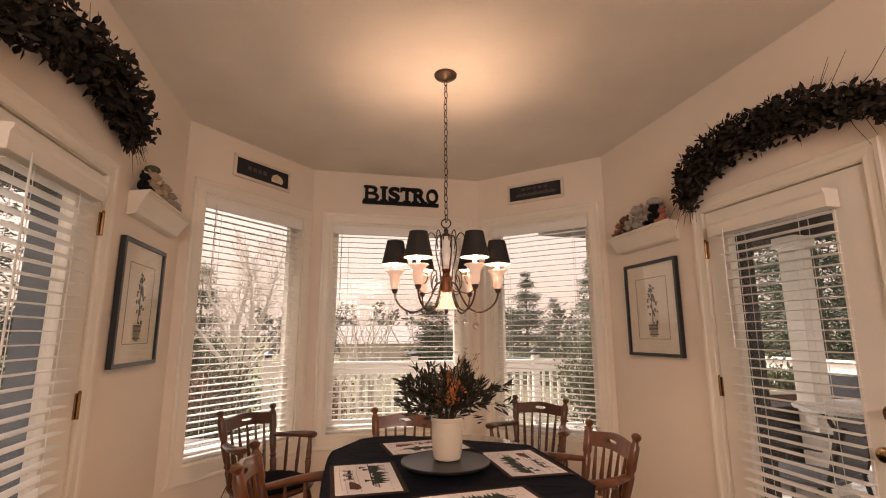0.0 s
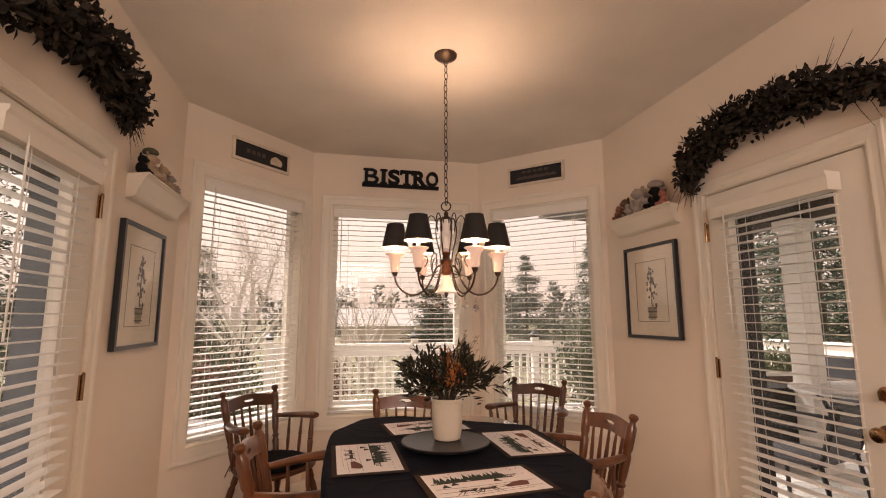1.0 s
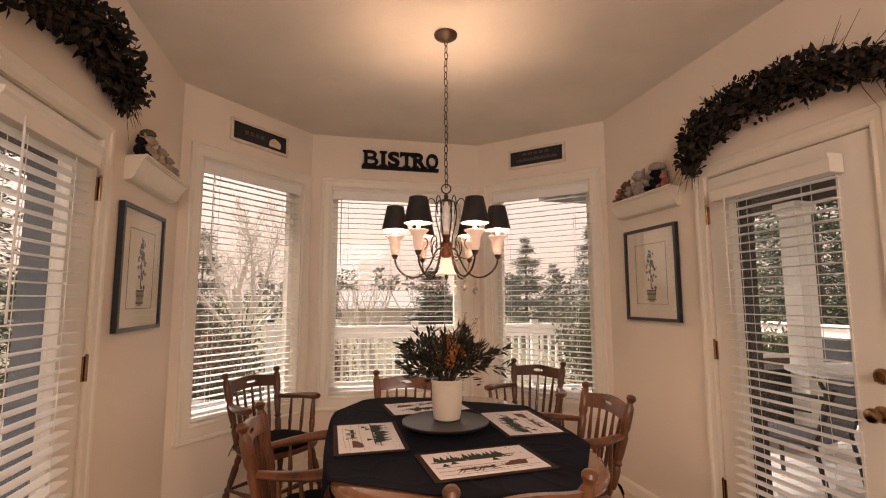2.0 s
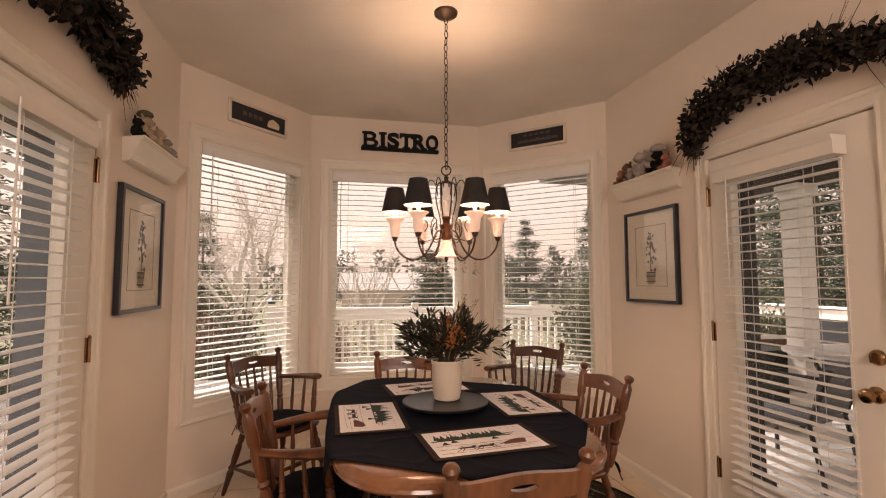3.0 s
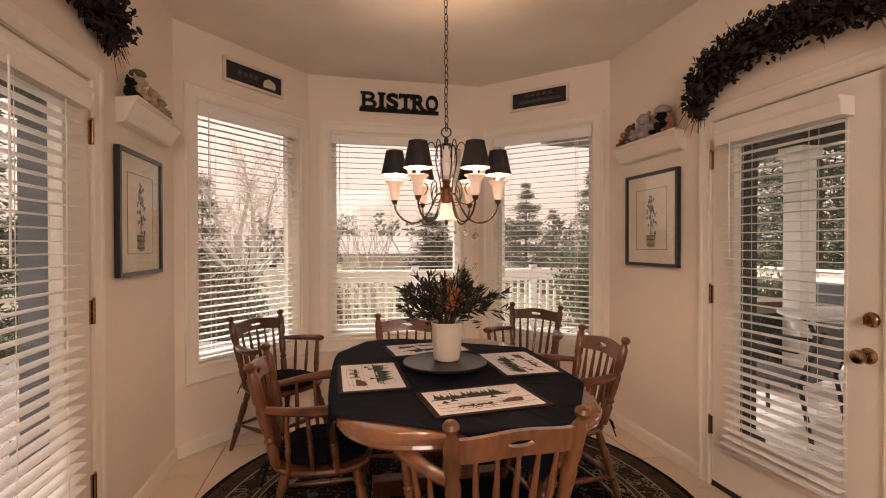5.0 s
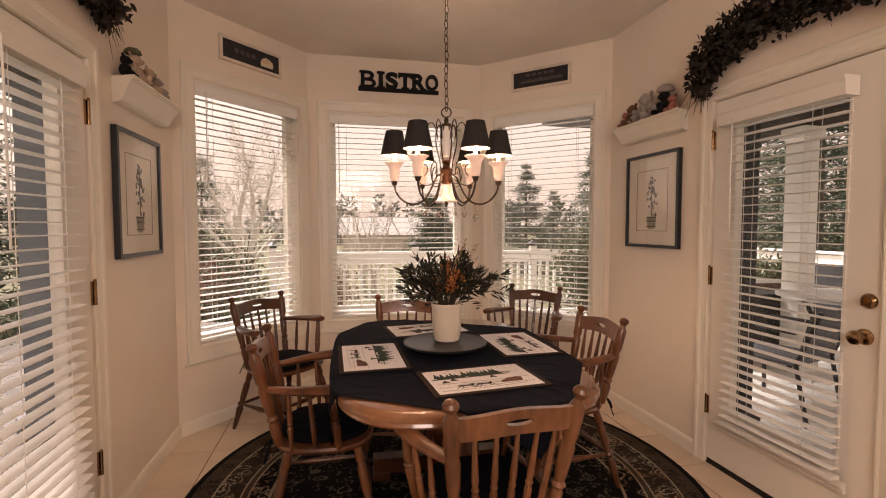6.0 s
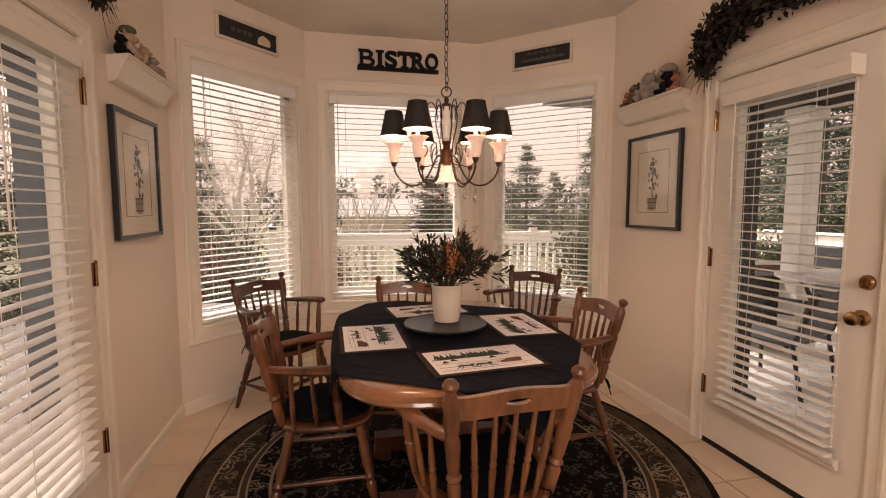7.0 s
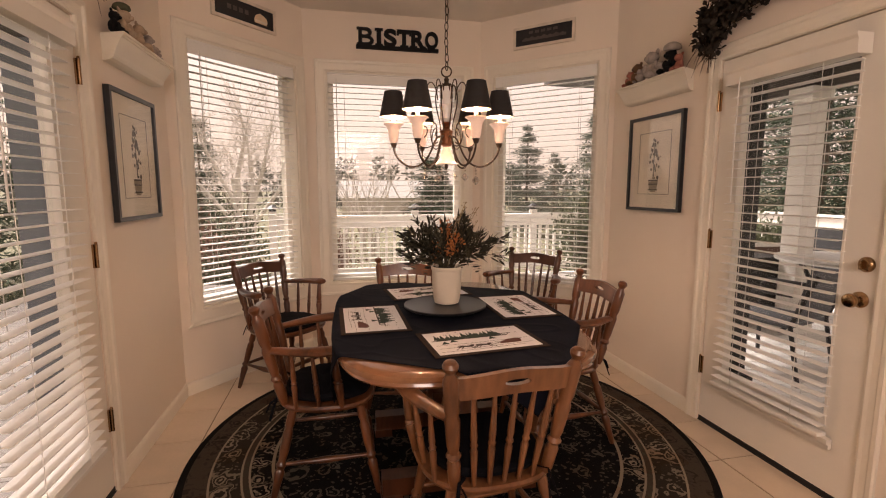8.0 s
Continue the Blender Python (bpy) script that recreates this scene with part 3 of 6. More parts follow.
def armchair(at, wood, top=0.874, crest=0.402, label="", cushion=True, lift=RUG_TOP):
    """A mate's chair. It faces +x; its origin is on the floor under the seat's middle."""
    c = thing("dining_chair", at, label, "chair", "spindle-back chairs round the table")
    sh = 0.435
    # saddle seat
    bm = bmesh.new()
    ring = []
    for k in range(36):
        a = 2 * pi * k / 36
        cx, sy = cos(a), sin(a)
        ring.append((0.215 * math.copysign(abs(cx) ** 0.75, cx), (0.235 + 0.015 * cx) * math.copysign(abs(sy) ** 0.72, sy)))
    lv = []
    for s, z in ((0.86, sh - 0.036), (0.97, sh - 0.028), (1.0, sh - 0.014), (0.985, sh - 0.003), (0.93, sh), (0.6, sh - 0.008), (0.2, sh - 0.012)):
        lv.append([bm.verts.new((x * s, y * s, z)) for x, y in ring])
    for a, b in zip(lv, lv[1:]):
        for i in range(36):
            j = (i + 1) % 36
            bm.faces.new((a[i], a[j], b[j], b[i]))
    bm.faces.new(lv[0][::-1])
    bm.faces.new(lv[-1])
    part("seat", bm, wood, c, smooth=True)
    # legs and rungs
    feet = {}
    for sx in (-1, 1):
        for sy in (-1, 1):
            foot, head = Vector((sx * 0.225 - 0.01, sy * 0.225, lift)), Vector((sx * 0.14, sy * 0.155, sh - 0.03))
            feet[sx, sy] = (foot, head)
            bm = bmesh.new()
            turned(bm, foot, head, LEG, 12)
            part("leg", bm, wood, c, smooth=True)
    at_h = lambda k, t: feet[k][0].lerp(feet[k][1], t)
    for a, b, t in (((-1, -1), (1, -1), 0.42), ((-1, 1), (1, 1), 0.42), ((1, -1), (1, 1), 0.5), ((1, -1), (1, 1), 0.24), ((-1, -1), (-1, 1), 0.42)):
        bm = bmesh.new()
        turned(bm, at_h(a, t), at_h(b, t), RUNG, 10)
        part("rung", bm, wood, c, smooth=True)
    for y in (-0.30, 0.30):
        bm = bmesh.new()
        lo, hi = at_h((1, -1), 0.24).lerp(at_h((1, 1), 0.24), 0.5 + y * 0.45), at_h((1, -1), 0.5).lerp(at_h((1, 1), 0.5), 0.5 + y * 0.45)
        turned(bm, lo, hi, [(0.005, 0), (0.009, 0.3), (0.005, 0.42), (0.010, 0.5), (0.005, 0.58), (0.009, 0.7), (0.005, 1)], 8)
        part("rung_spindle", bm, wood, c, smooth=True)
    # back posts, crest rail with a hand hole, spindles
    hc = crest / 2
    rake = 0.10
    for sy in (-1, 1):
        bm = bmesh.new()
        turned(bm, (-0.175, sy * (hc - 0.045), sh - 0.005), (-0.175 - rake, sy * hc, top), [(q * 1.14, t) for q, t in POST], 14)
        part("back_post", bm, wood, c, smooth=True)
    bm = bmesh.new()
    cols = 28
    lo_z, up_z = top - 0.122, top - 0.052

    def crest_pt(t, k, side):
        y = (-1 + 2 * t) * (hc - 0.012)
        arch = 0.017 * (0.5 + 0.5 * cos(2 * pi * (t - 0.5)))
        hi = up_z - 0.004 + arch
        lo = lo_z + 0.006 * cos(2 * pi * (t - 0.5))
        hole = abs(t - 0.5) < 0.115
        mid_z = (up_z + lo_z) / 2 + 0.009
        hh = 0.010 * math.sqrt(max(0, 1 - ((t - 0.5) / 0.115) ** 2)) if hole else 0.0
        z = (lo, mid_z - hh, mid_z + hh, hi)[k]
        x = -0.175 - rake * (z - sh) / (top - sh) - 0.022 * (1 - (2 * t - 1) ** 2) + side
        return (x, y, z)

    G = {(i, k, s): bm.verts.new(crest_pt(i / cols, k, (-0.010, 0.010)[s])) for i in range(cols + 1) for k in range(4) for s in (0, 1)}
    for i in range(cols):
        hole = abs((i + 0.5) / cols - 0.5) < 0.115
        for k in (0, 1, 2):
            if k == 1 and hole:
                continue
            for s in (0, 1):
                bm.faces.new((G[i, k, s], G[i + 1, k, s], G[i + 1, k + 1, s], G[i, k + 1, s]))
        for k in (0, 3):
            bm.faces.new((G[i, k, 0], G[i + 1, k, 0], G[i + 1, k, 1], G[i, k, 1]))
        if hole:
            for k in (1, 2):
                bm.faces.new((G[i, k, 0], G[i + 1, k, 0], G[i + 1, k, 1], G[i, k, 1]))
    bmesh.ops.remove_doubles(bm, verts=bm.verts, dist=1e-5)
    part("crest_rail", bm, wood, c, "shaped crest rail with a hand hole", smooth=True)
    for i in range(5):
        t = (i + 1) / 6
        x, y, z = crest_pt(t, 0, 0)
        bm = bmesh.new()
        turned(bm, (-0.185 - 0.012 * (1 - (2 * t - 1) ** 2), y * 0.78, sh - 0.004), (x, y, z + 0.008), SPINDLE, 8)
        part("spindle", bm, wood, c, smooth=True)
    # arms
    for sy in (-1, 1):
        bm = bmesh.new()
        pts, rad = [], []
        for k in range(15):
            t = k / 14
            x = -0.215 + 0.290 * t
            y = sy * (hc - 0.022 + 0.090 * sin(min(1, t * 1.15) * pi / 2))
            z = 0.672 + 0.020 * t
            pts.append((x, y, z))
            rad.append(0.023 + 0.014 * t - (0.012 if k == 14 else 0.0))
        vs = tube(bm, pts, rad, 12)
        for v in vs:
            v.co.z = 0.683 + (v.co.z - 0.683) * 0.62
        part("arm", bm, wood, c, "shaped flat arm", smooth=True)
        for k, t in enumerate((0.30, 0.55, 0.84)):
            q = pts[round(t * 14)]
            bm = bmesh.new()
            prof = SPINDLE if k < 2 else [(r * 1.6, t2) for r, t2 in SPINDLE]
            turned(bm, (q[0] * 0.9 - 0.005 + 0.02 * k, sy * (0.205 + 0.010 * k), sh - 0.012), (q[0], q[1], q[2] - 0.006), prof, 10)
            part("arm_support", bm, wood, c, smooth=True)
    if cushion:
        bm = bmesh.new()
        lv = []
        for s, z in ((0.80, sh - 0.004), (0.88, sh + 0.008), (0.89, sh + 0.022), (0.84, sh + 0.034), (0.6, sh + 0.041), (0.2, sh + 0.040)):
            lv.append([bm.verts.new((x * s + 0.01, y * s * 0.93, z + 0.002 * sin(i * 2.1))) for i, (x, y) in enumerate(ring)])
        for a, b in zip(lv, lv[1:]):
            for i in range(36):
                j = (i + 1) % 36
                bm.faces.new((a[i], a[j], b[j], b[i]))
        bm.faces.new(lv[0][::-1])
        bm.faces.new(lv[-1])
        cu = tagged(part("seat_cushion", bm, CUSHION, smooth=True, at=at), "black cloth tie-on cushion on a dining chair", "cushion", "chair cushions")
        for sy in (-1, 1):
            bm = bmesh.new()
            tube(bm, [(-0.165, sy * 0.12, sh + 0.012), (-0.205, sy * 0.15, sh + 0.020), (-0.222, sy * 0.16, sh - 0.02), (-0.235, sy * 0.175, sh - 0.07)], 0.006, 6, flat=0.4)
            tube(bm, [(-0.205, sy * 0.15, sh + 0.018), (-0.238, sy * 0.135, sh - 0.01), (-0.255, sy * 0.13, sh - 0.05)], 0.006, 6, flat=0.4)
            part("tie", bm, CUSHION, cu, "black cloth tie")
    return c


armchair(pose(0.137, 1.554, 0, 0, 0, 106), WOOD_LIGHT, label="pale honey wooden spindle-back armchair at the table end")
armchair(pose(-0.541, 2.096, 0, 0, 0, 12.4), WOOD, label="honey brown wooden spindle-back armchair drawn to the table")
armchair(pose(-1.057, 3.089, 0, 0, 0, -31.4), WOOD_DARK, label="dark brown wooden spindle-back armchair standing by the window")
armchair(pose(-0.237, 2.929, 0, 0, 0, -88), WOOD, label="honey brown wooden spindle-back armchair behind the table")
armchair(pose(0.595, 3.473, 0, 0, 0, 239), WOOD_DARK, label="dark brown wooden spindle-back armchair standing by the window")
armchair(pose(0.606, 2.477, 0, 0, 0, 195.4), WOOD, label="honey brown wooden spindle-back armchair drawn to the table")

# ---- chandelier ----
SHADE = mat("black_lamp_shade", (0.012, 0.010, 0.010), 0.75, vary=0.3, scale=60, bump=0.2, fine=500)
SHADE_IN = mat("pale_shade_lining", (0.85, 0.74, 0.58), 0.8)
# weak emission in the glass imitates bulb light shining through it
FROST = mat("frosted_peach_glass_glow", (0.66, 0.46, 0.35), 0.35, vary=0.06, scale=20, emit=0.08, emit_colour=(1.0, 0.70, 0.52))
BULB = mat("lit_bulb", (1, 0.9, 0.75), 0.5, emit=6.0, emit_colour=(1.0, 0.74, 0.48))
COPPER = mat("dark_copper", (0.20, 0.085, 0.045), 0.3, metal=0.9, vary=0.3, scale=40)
CLEAR = glass_mat("cut_crystal", (0.95, 0.93, 0.90), 0.55, 0.02)
COLUMN = mat("pale_glass_column", (0.86, 0.83, 0.80), 0.25, vary=0.08, scale=25, coat=0.3)
HX, HY = 0.017, 2.36
lamp_ob = thing("chandelier", pose(HX, HY, TOP), "bronze six-arm chandelier, lit, with black shades and peach glass cups", "chandelier")
down = lambda z: z + 0.012 - TOP
bm = bmesh.new()
lathe(bm, [(0.008, -0.040), (0.020, -0.034), (0.045, -0.026), (0.060, -0.014), (0.062, -0.002), (0.060, 0.0)], 32)
part("canopy", bm, BRONZE, lamp_ob, "dark bronze ceiling canopy", smooth=True)
# chain
link = bmesh.new()
pts = []
for i in range(16):
    a = 2 * pi * i / 16
    pts.append((0.0095 * cos(a), 0, 0.021 * sin(a)))
rings = []
for i, p in enumerate(pts):
    a = 2 * pi * i / 16
    o = Vector((cos(a), 0, sin(a)))
    rings.append([link.verts.new(Vector(p) + o * (0.0026 * cos(2 * pi * k / 6)) + Vector((0, 0.0026 * sin(2 * pi * k / 6), 0))) for k in range(6)])
for i in range(16):
    a, b = rings[i], rings[(i + 1) % 16]
    for k in range(6):
        link.faces.new((a[k], a[(k + 1) % 6], b[(k + 1) % 6], b[k]))
link_data = data_of("chain_link", link, BRONZE, True)
z, k = 2.685, 0
while z > 1.915:
    again("chain_link", link_data, lamp_ob, pose(0.0015 * sin(k), 0, down(z), 0, 2 * sin(k * 1.7), 35 + 90 * (k % 2)))
    z -= 0.0365
    k += 1
bm = bmesh.new()
tube(bm, [(0.024 * cos(2 * pi * i / 24), 0, down(1.893) + 0.024 * sin(2 * pi * i / 24)) for i in range(25)], 0.0035, 8, cap=False)
part("hanging_ring", bm, BRONZE, lamp_ob, smooth=True)
bm = bmesh.new()
lathe(bm, [(0.020, down(1.822)), (0.016, down(1.835)), (0.010, down(1.845)), (0.013, down(1.856)), (0.006, down(1.868))], 20)
part("top_cap", bm, BRONZE, lamp_ob, smooth=True)
bm = bmesh.new()
lathe(bm, [(0.022, down(1.655)), (0.034, down(1.67)), (0.029, down(1.71)), (0.036, down(1.735)), (0.028, down(1.75)), (0.034, down(1.79)), (0.022, down(1.822))], 24)
part("glass_column", bm, COLUMN, lamp_ob, "pale turned glass column", smooth=True)
bm = bmesh.new()
lathe(bm, [(0.014, down(1.535)), (0.030, down(1.545)), (0.034, down(1.56)), (0.030, down(1.60)), (0.036, down(1.61)), (0.018, down(1.622)), (0.014, down(1.635)), (0.026, down(1.648)), (0.020, down(1.656))], 24)
part("hub", bm, COPPER, lamp_ob, "dark copper turned hub", smooth=True)
bm = bmesh.new()
lathe(bm, [(0.018, down(1.535)), (0.026, down(1.51)), (0.032, down(1.48)), (0.050, down(1.458)), (0.060, down(1.452)), (0.052, down(1.450)), (0.012, down(1.452))][::-1], 28)
part("bottom_glass", bm, FROST, lamp_ob, "peach glass bell under the hub", smooth=True)
bm = bmesh.new()
lathe(bm, [(0.002, down(1.425)), (0.009, down(1.436)), (0.010, down(1.446)), (0.005, down(1.456))], 14)
part("finial", bm, BRONZE, lamp_ob, smooth=True)
AR = 0.260


def bez(p, n=22):
    out = []
    for i in range(n + 1):
        t = i / n
        q = [Vector(a) for a in p]
        while len(q) > 1:
            q = [a.lerp(b, t) for a, b in zip(q, q[1:])]
        out.append(q[0])
    return out


def arm_parts():
    out = []
    bm = bmesh.new()
    tube(bm, [(p.x, 0, down(p.z)) for p in bez([(0.030, 0, 1.585), (0.085, 0, 1.60), (0.055, 0, 1.36), (0.20, 0, 1.405), (AR + 0.005, 0, 1.47), (AR, 0, 1.545)])], 0.0048, 8)
    out.append(("arm", data_of("arm", bm, BRONZE, True), ""))
    bm = bmesh.new()
    tube(bm, [(p.x, 0, down(p.z)) for p in bez([(0.030, 0, 1.60), (0.02, 0, 1.70), (0.09, 0, 1.72), (0.05, 0, 1.86), (0.022, 0, 1.86), (0.028, 0, 1.795)])], 0.0032, 6)
    tube(bm, [(p.x, 0, down(p.z)) for p in bez([(0.042, 0, 1.76), (0.055, 0, 1.88), (0.10, 0, 1.85), (0.096, 0, 1.80)], 12)], 0.0028, 6)
    out.append(("scroll", data_of("scroll", bm, BRONZE, True), ""))
    bm = bmesh.new()
    tube(bm, [(p.x, 0, down(p.z)) for p in bez([(0.042, 0, 1.56), (0.16, 0, 1.46), (0.20, 0, 1.62), (0.12, 0, 1.70), (0.06, 0, 1.63), (0.11, 0, 1.58)], 20)], 0.003, 6)
    out.append(("lower_scroll", data_of("lower_scroll", bm, BRONZE, True), ""))
    return out


SH_T, SH_B = 1.80, 1.678
meshes = arm_parts()
bm = bmesh.new()
lathe(bm, [(0.010, down(1.532)), (0.014, down(1.545)), (0.018, down(1.552)), (0.010, down(1.556))], 16)
cup_me = data_of("cup", bm, BRONZE, True)
bm = bmesh.new()
lathe(bm, [(0.014, down(1.553)), (0.021, down(1.565)), (0.024, down(1.59)), (0.027, down(1.615)), (0.038, down(1.636)), (0.050, down(1.645)), (0.047, down(1.647)), (0.034, down(1.640)), (0.022, down(1.62)), (0.018, down(1.57))], 28, cap=False)
tulip_me = data_of("glass_cup", bm, FROST, True)
bm = bmesh.new()
lathe(bm, [(0.068, down(SH_B)), (0.0425, down(SH_T)), (0.0415, down(SH_T)), (0.067, down(SH_B))], 36, cap=False)
shade_me = data_of("shade", bm, SHADE, True)
bm = bmesh.new()
lathe(bm, [(0.0655, down(SH_B + 0.001)), (0.0405, down(SH_T - 0.001)), (0.0400, down(SH_T - 0.001)), (0.0650, down(SH_B + 0.001))], 36, cap=False)
lining_me = data_of("lining", bm, SHADE_IN, True)
bm = bmesh.new()
lathe(bm, [(0.009, down(1.575)), (0.0095, down(1.665))], 14)
candle_me = data_of("candle_sleeve", bm, SHADE_IN, True)
bm = bmesh.new()
lathe(bm, [(0.006, down(1.666)), (0.014, down(1.685)), (0.016, down(1.70)), (0.011, down(1.722)), (0.002, down(1.742))], 16)
bulb_me = data_of("bulb", bm, BULB, True)
for i in range(6):
    ang = -60 + 60 * i
    for nm, me, lb in meshes:
        again(nm, me, lamp_ob, pose(0, 0, 0, 0, 0, ang), lb)
    tip = pose(AR * cos(radians(ang)), AR * sin(radians(ang)), 0)
    again("bobeche", cup_me, lamp_ob, tip)
    again("glass_cup", tulip_me, lamp_ob, tip, "flared peach glass cup")
    again("candle_sleeve", candle_me, lamp_ob, tip)
    again("bulb", bulb_me, lamp_ob, tip, "lit candle bulb")
    sh = again("shade", shade_me, lamp_ob, tip, "black tapered cloth shade")
    again("lining", lining_me, sh, Matrix(), "pale shade lining")
    lo = new("bulb_light", bpy.data.lights.new("bulb_light", "POINT"))
    lo.data.energy, lo.data.color, lo.data.shadow_soft_size = BULB_W, (1.0, 0.67, 0.43), 0.02
    lo.matrix_world = pose(HX + AR * cos(radians(ang)), HY + AR * sin(radians(ang)), 1.717)
# crystal drops
for i, (r, ang, zt) in enumerate(((0.17, -35, 1.43), (0.10, -65, 1.44), (0.10, -115, 1.44), (0.11, 30, 1.45), (0.12, 210, 1.45), (0.14, 100, 1.45))):
    bm = bmesh.new()
    x, y = r * cos(radians(ang)), r * sin(radians(ang))
    for kk in range(3):
        bmesh.ops.create_icosphere(bm, subdivisions=1, radius=0.006, matrix=Matrix.Translation((x, y, down(zt - 0.014 * kk))))
    big = 0.019 if i != 1 else 0.010
    lathe(bm, [(0.001, down(zt - 0.042 - 2.1 * big)), (big * 0.8, down(zt - 0.042 - 1.4 * big)), (big, down(zt - 0.042 - big)), (big * 0.55, down(zt - 0.042 - 0.3 * big)), (0.001, down(zt - 0.040))], 8, Matrix.Translation((x, y, 0)))
    part("crystal_drop", bm, CLEAR, lamp_ob, "clear cut crystal drop")

# ---- things on the table ----
TRAY_Z = 0.7585
bm = bmesh.new()
lathe(bm, [(0.12, 0.0), (0.125, 0.010), (0.187, 0.014), (0.199, 0.020), (0.200, 0.027), (0.195, 0.029), (0.187, 0.026), (0.0005, 0.026)], 64)
tagged(part("lazy_susan", bm, BLACK, smooth=True, at=pose(0.010, 2.233, TRAY_Z)), "round black lacquered turning tray on the tablecloth", "tray")
CERAMIC = mat("ivory_ceramic", (0.78, 0.68, 0.55), 0.38, vary=0.05, scale=9, bump=0.03, coat=0.2)
SOIL = mat("dark_moss", (0.03, 0.025, 0.015), 0.95, vary=0.4, scale=40, bump=0.4)
pot = thing("flower_pot", pose(0.018, 2.265, TRAY_Z + 0.0262), "ivory ceramic pot of dark dried foliage and orange flowers", "flower pot")
bm = bmesh.new()
lathe(bm, [(0.050, 0.0), (0.060, 0.004), (0.066, 0.03), (0.071, 0.09), (0.072, 0.165), (0.075, 0.168), (0.076, 0.180), (0.073, 0.184), (0.068, 0.180), (0.066, 0.15)], 48, cap=False)
part("pot", bm, CERAMIC, pot, smooth=True)
bm = bmesh.new()
lathe(bm, [(0.066, 0.150), (0.05, 0.158), (0.0005, 0.160)], 24, cap=False)
part("moss", bm, SOIL, pot)


def leaf_field(seed, spots, length, width, spread=0.5):
    """Many small bent leaves, each a fan of six faces: spots are (place, way) pairs."""
    rng = np.random.default_rng(seed)
    n = len(spots)
    p = np.array([tuple(a) for a, _ in spots], float)
    d = np.array([tuple(b) for _, b in spots], float) + rng.normal(0, spread, (n, 3))
    unit = lambda a: a / (np.linalg.norm(a, axis=1, keepdims=True) + 1e-9)
    d = unit(d)
    s = unit(np.cross(d, rng.normal(0, 1, (n, 3))))
    up = np.cross(d, s)
    dl, sw, nw = d * length * rng.uniform(0.6, 1.3, (n, 1)), s * width * rng.uniform(0.6, 1.3, (n, 1)), up * width
    ring = [p, p + dl * 0.35 + sw * 0.5, p + dl * 0.7 + sw * 0.42 - nw * 0.15, p + dl - nw * 0.35, p + dl * 0.7 - sw * 0.42 - nw * 0.15, p + dl * 0.35 - sw * 0.5, p + dl * 0.5 + nw * 0.18]
    verts = np.stack(ring, 1).reshape(-1, 3)
    fan = np.array([(k, (k + 1) % 6, 6) for k in range(6)])
    faces = (fan[None] + 7 * np.arange(n)[:, None, None]).reshape(-1, 3)
    return verts, faces


def leaf_part(name, verts, faces, material, parent=None, label=""):
    me = bpy.data.meshes.new(name)
    me.from_pydata(verts.tolist(), [], faces.tolist())
    me.materials.append(material)
    ob = new(name, me)
    if parent is not None:
        ob.parent = parent
    return tagged(ob, label)


def leaf_mat(name, a, b, rough=0.6):
    m, nt, p = tree_of(name)
    N, L = nt.nodes, nt.links
    g = N.new("ShaderNodeNewGeometry")
    r = N.new("ShaderNodeValToRGB")
    r.color_ramp.elements[0].color, r.color_ramp.elements[1].color = (*a, 1), (*b, 1)
    L.new(g.outputs["Random Per Island"], r.inputs[0])
    L.new(r.outputs[0], p.inputs["Base Color"])
    p.inputs["Roughness"].default_value = rough
    p.inputs["Specular IOR Level"].default_value = 0.3
    return m


DRIED = leaf_mat("dried_olive_leaf", (0.010, 0.011, 0.008), (0.060, 0.050, 0.028))
ORANGE = leaf_mat("orange_petal", (0.30, 0.085, 0.022), (0.50, 0.20, 0.06))
STALK = mat("brown_stalk", (0.06, 0.045, 0.025), 0.8, vary=0.3, scale=50)
PALE_STALK = mat("straw_stalk", (0.36, 0.26, 0.14), 0.8, vary=0.3, scale=50)
rng = random.Random(5)
spots = []
for i in range(58):
    a = rng.uniform(0, 2 * pi)
    lean = rng.uniform(0.15, 1.25)
    ln = rng.uniform(0.14, 0.255) * (1.15 if lean > 0.8 else 1.0)
    base = Vector((0.03 * cos(a), 0.03 * sin(a), 0.155))
    tip = base + Vector((cos(a) * sin(lean), sin(a) * sin(lean), cos(lean) * 1.05)) * ln
    pts = bez([base, base + Vector((0, 0, ln * 0.5)), tip + Vector((0, 0, -0.02)), tip], 6)
    bm = bmesh.new()
    tube(bm, pts, [0.0022 - 0.0002 * q for q in range(7)], 5)
    part("stem", bm, STALK, pot)
    for q in range(2, 7):
        d = (pts[q] - pts[q - 1]).normalized()
        for _ in range(6):
            spots.append((pts[q] + Vector([rng.gauss(0, 0.007) for _ in range(3)]), d))
leaf_part("foliage", *leaf_field(3, spots, 0.048, 0.0095, 0.42), DRIED, pot, "dark olive dried leaves")
for base, n2 in (((-0.003, -0.045, 0.365), 130), ((0.045, -0.085, 0.305), 130), ((0.015, -0.10, 0.285), 90), ((-0.05, -0.08, 0.27), 40)):
    sp = []
    for _ in range(n2):
        o = Vector([rng.gauss(0, 0.011), rng.gauss(0, 0.011), rng.gauss(0, 0.018)])
        sp.append((Vector(base) + o, o.normalized() + Vector((0, 0, 0.4))))
    leaf_part("flower", *leaf_field(7, sp, 0.014, 0.009, 0.5), ORANGE, pot, "dried orange flower head")
    bm = bmesh.new()
    tube(bm, [(0, 0, 0.155), base], 0.002, 5)
    part("stem", bm, STALK, pot)
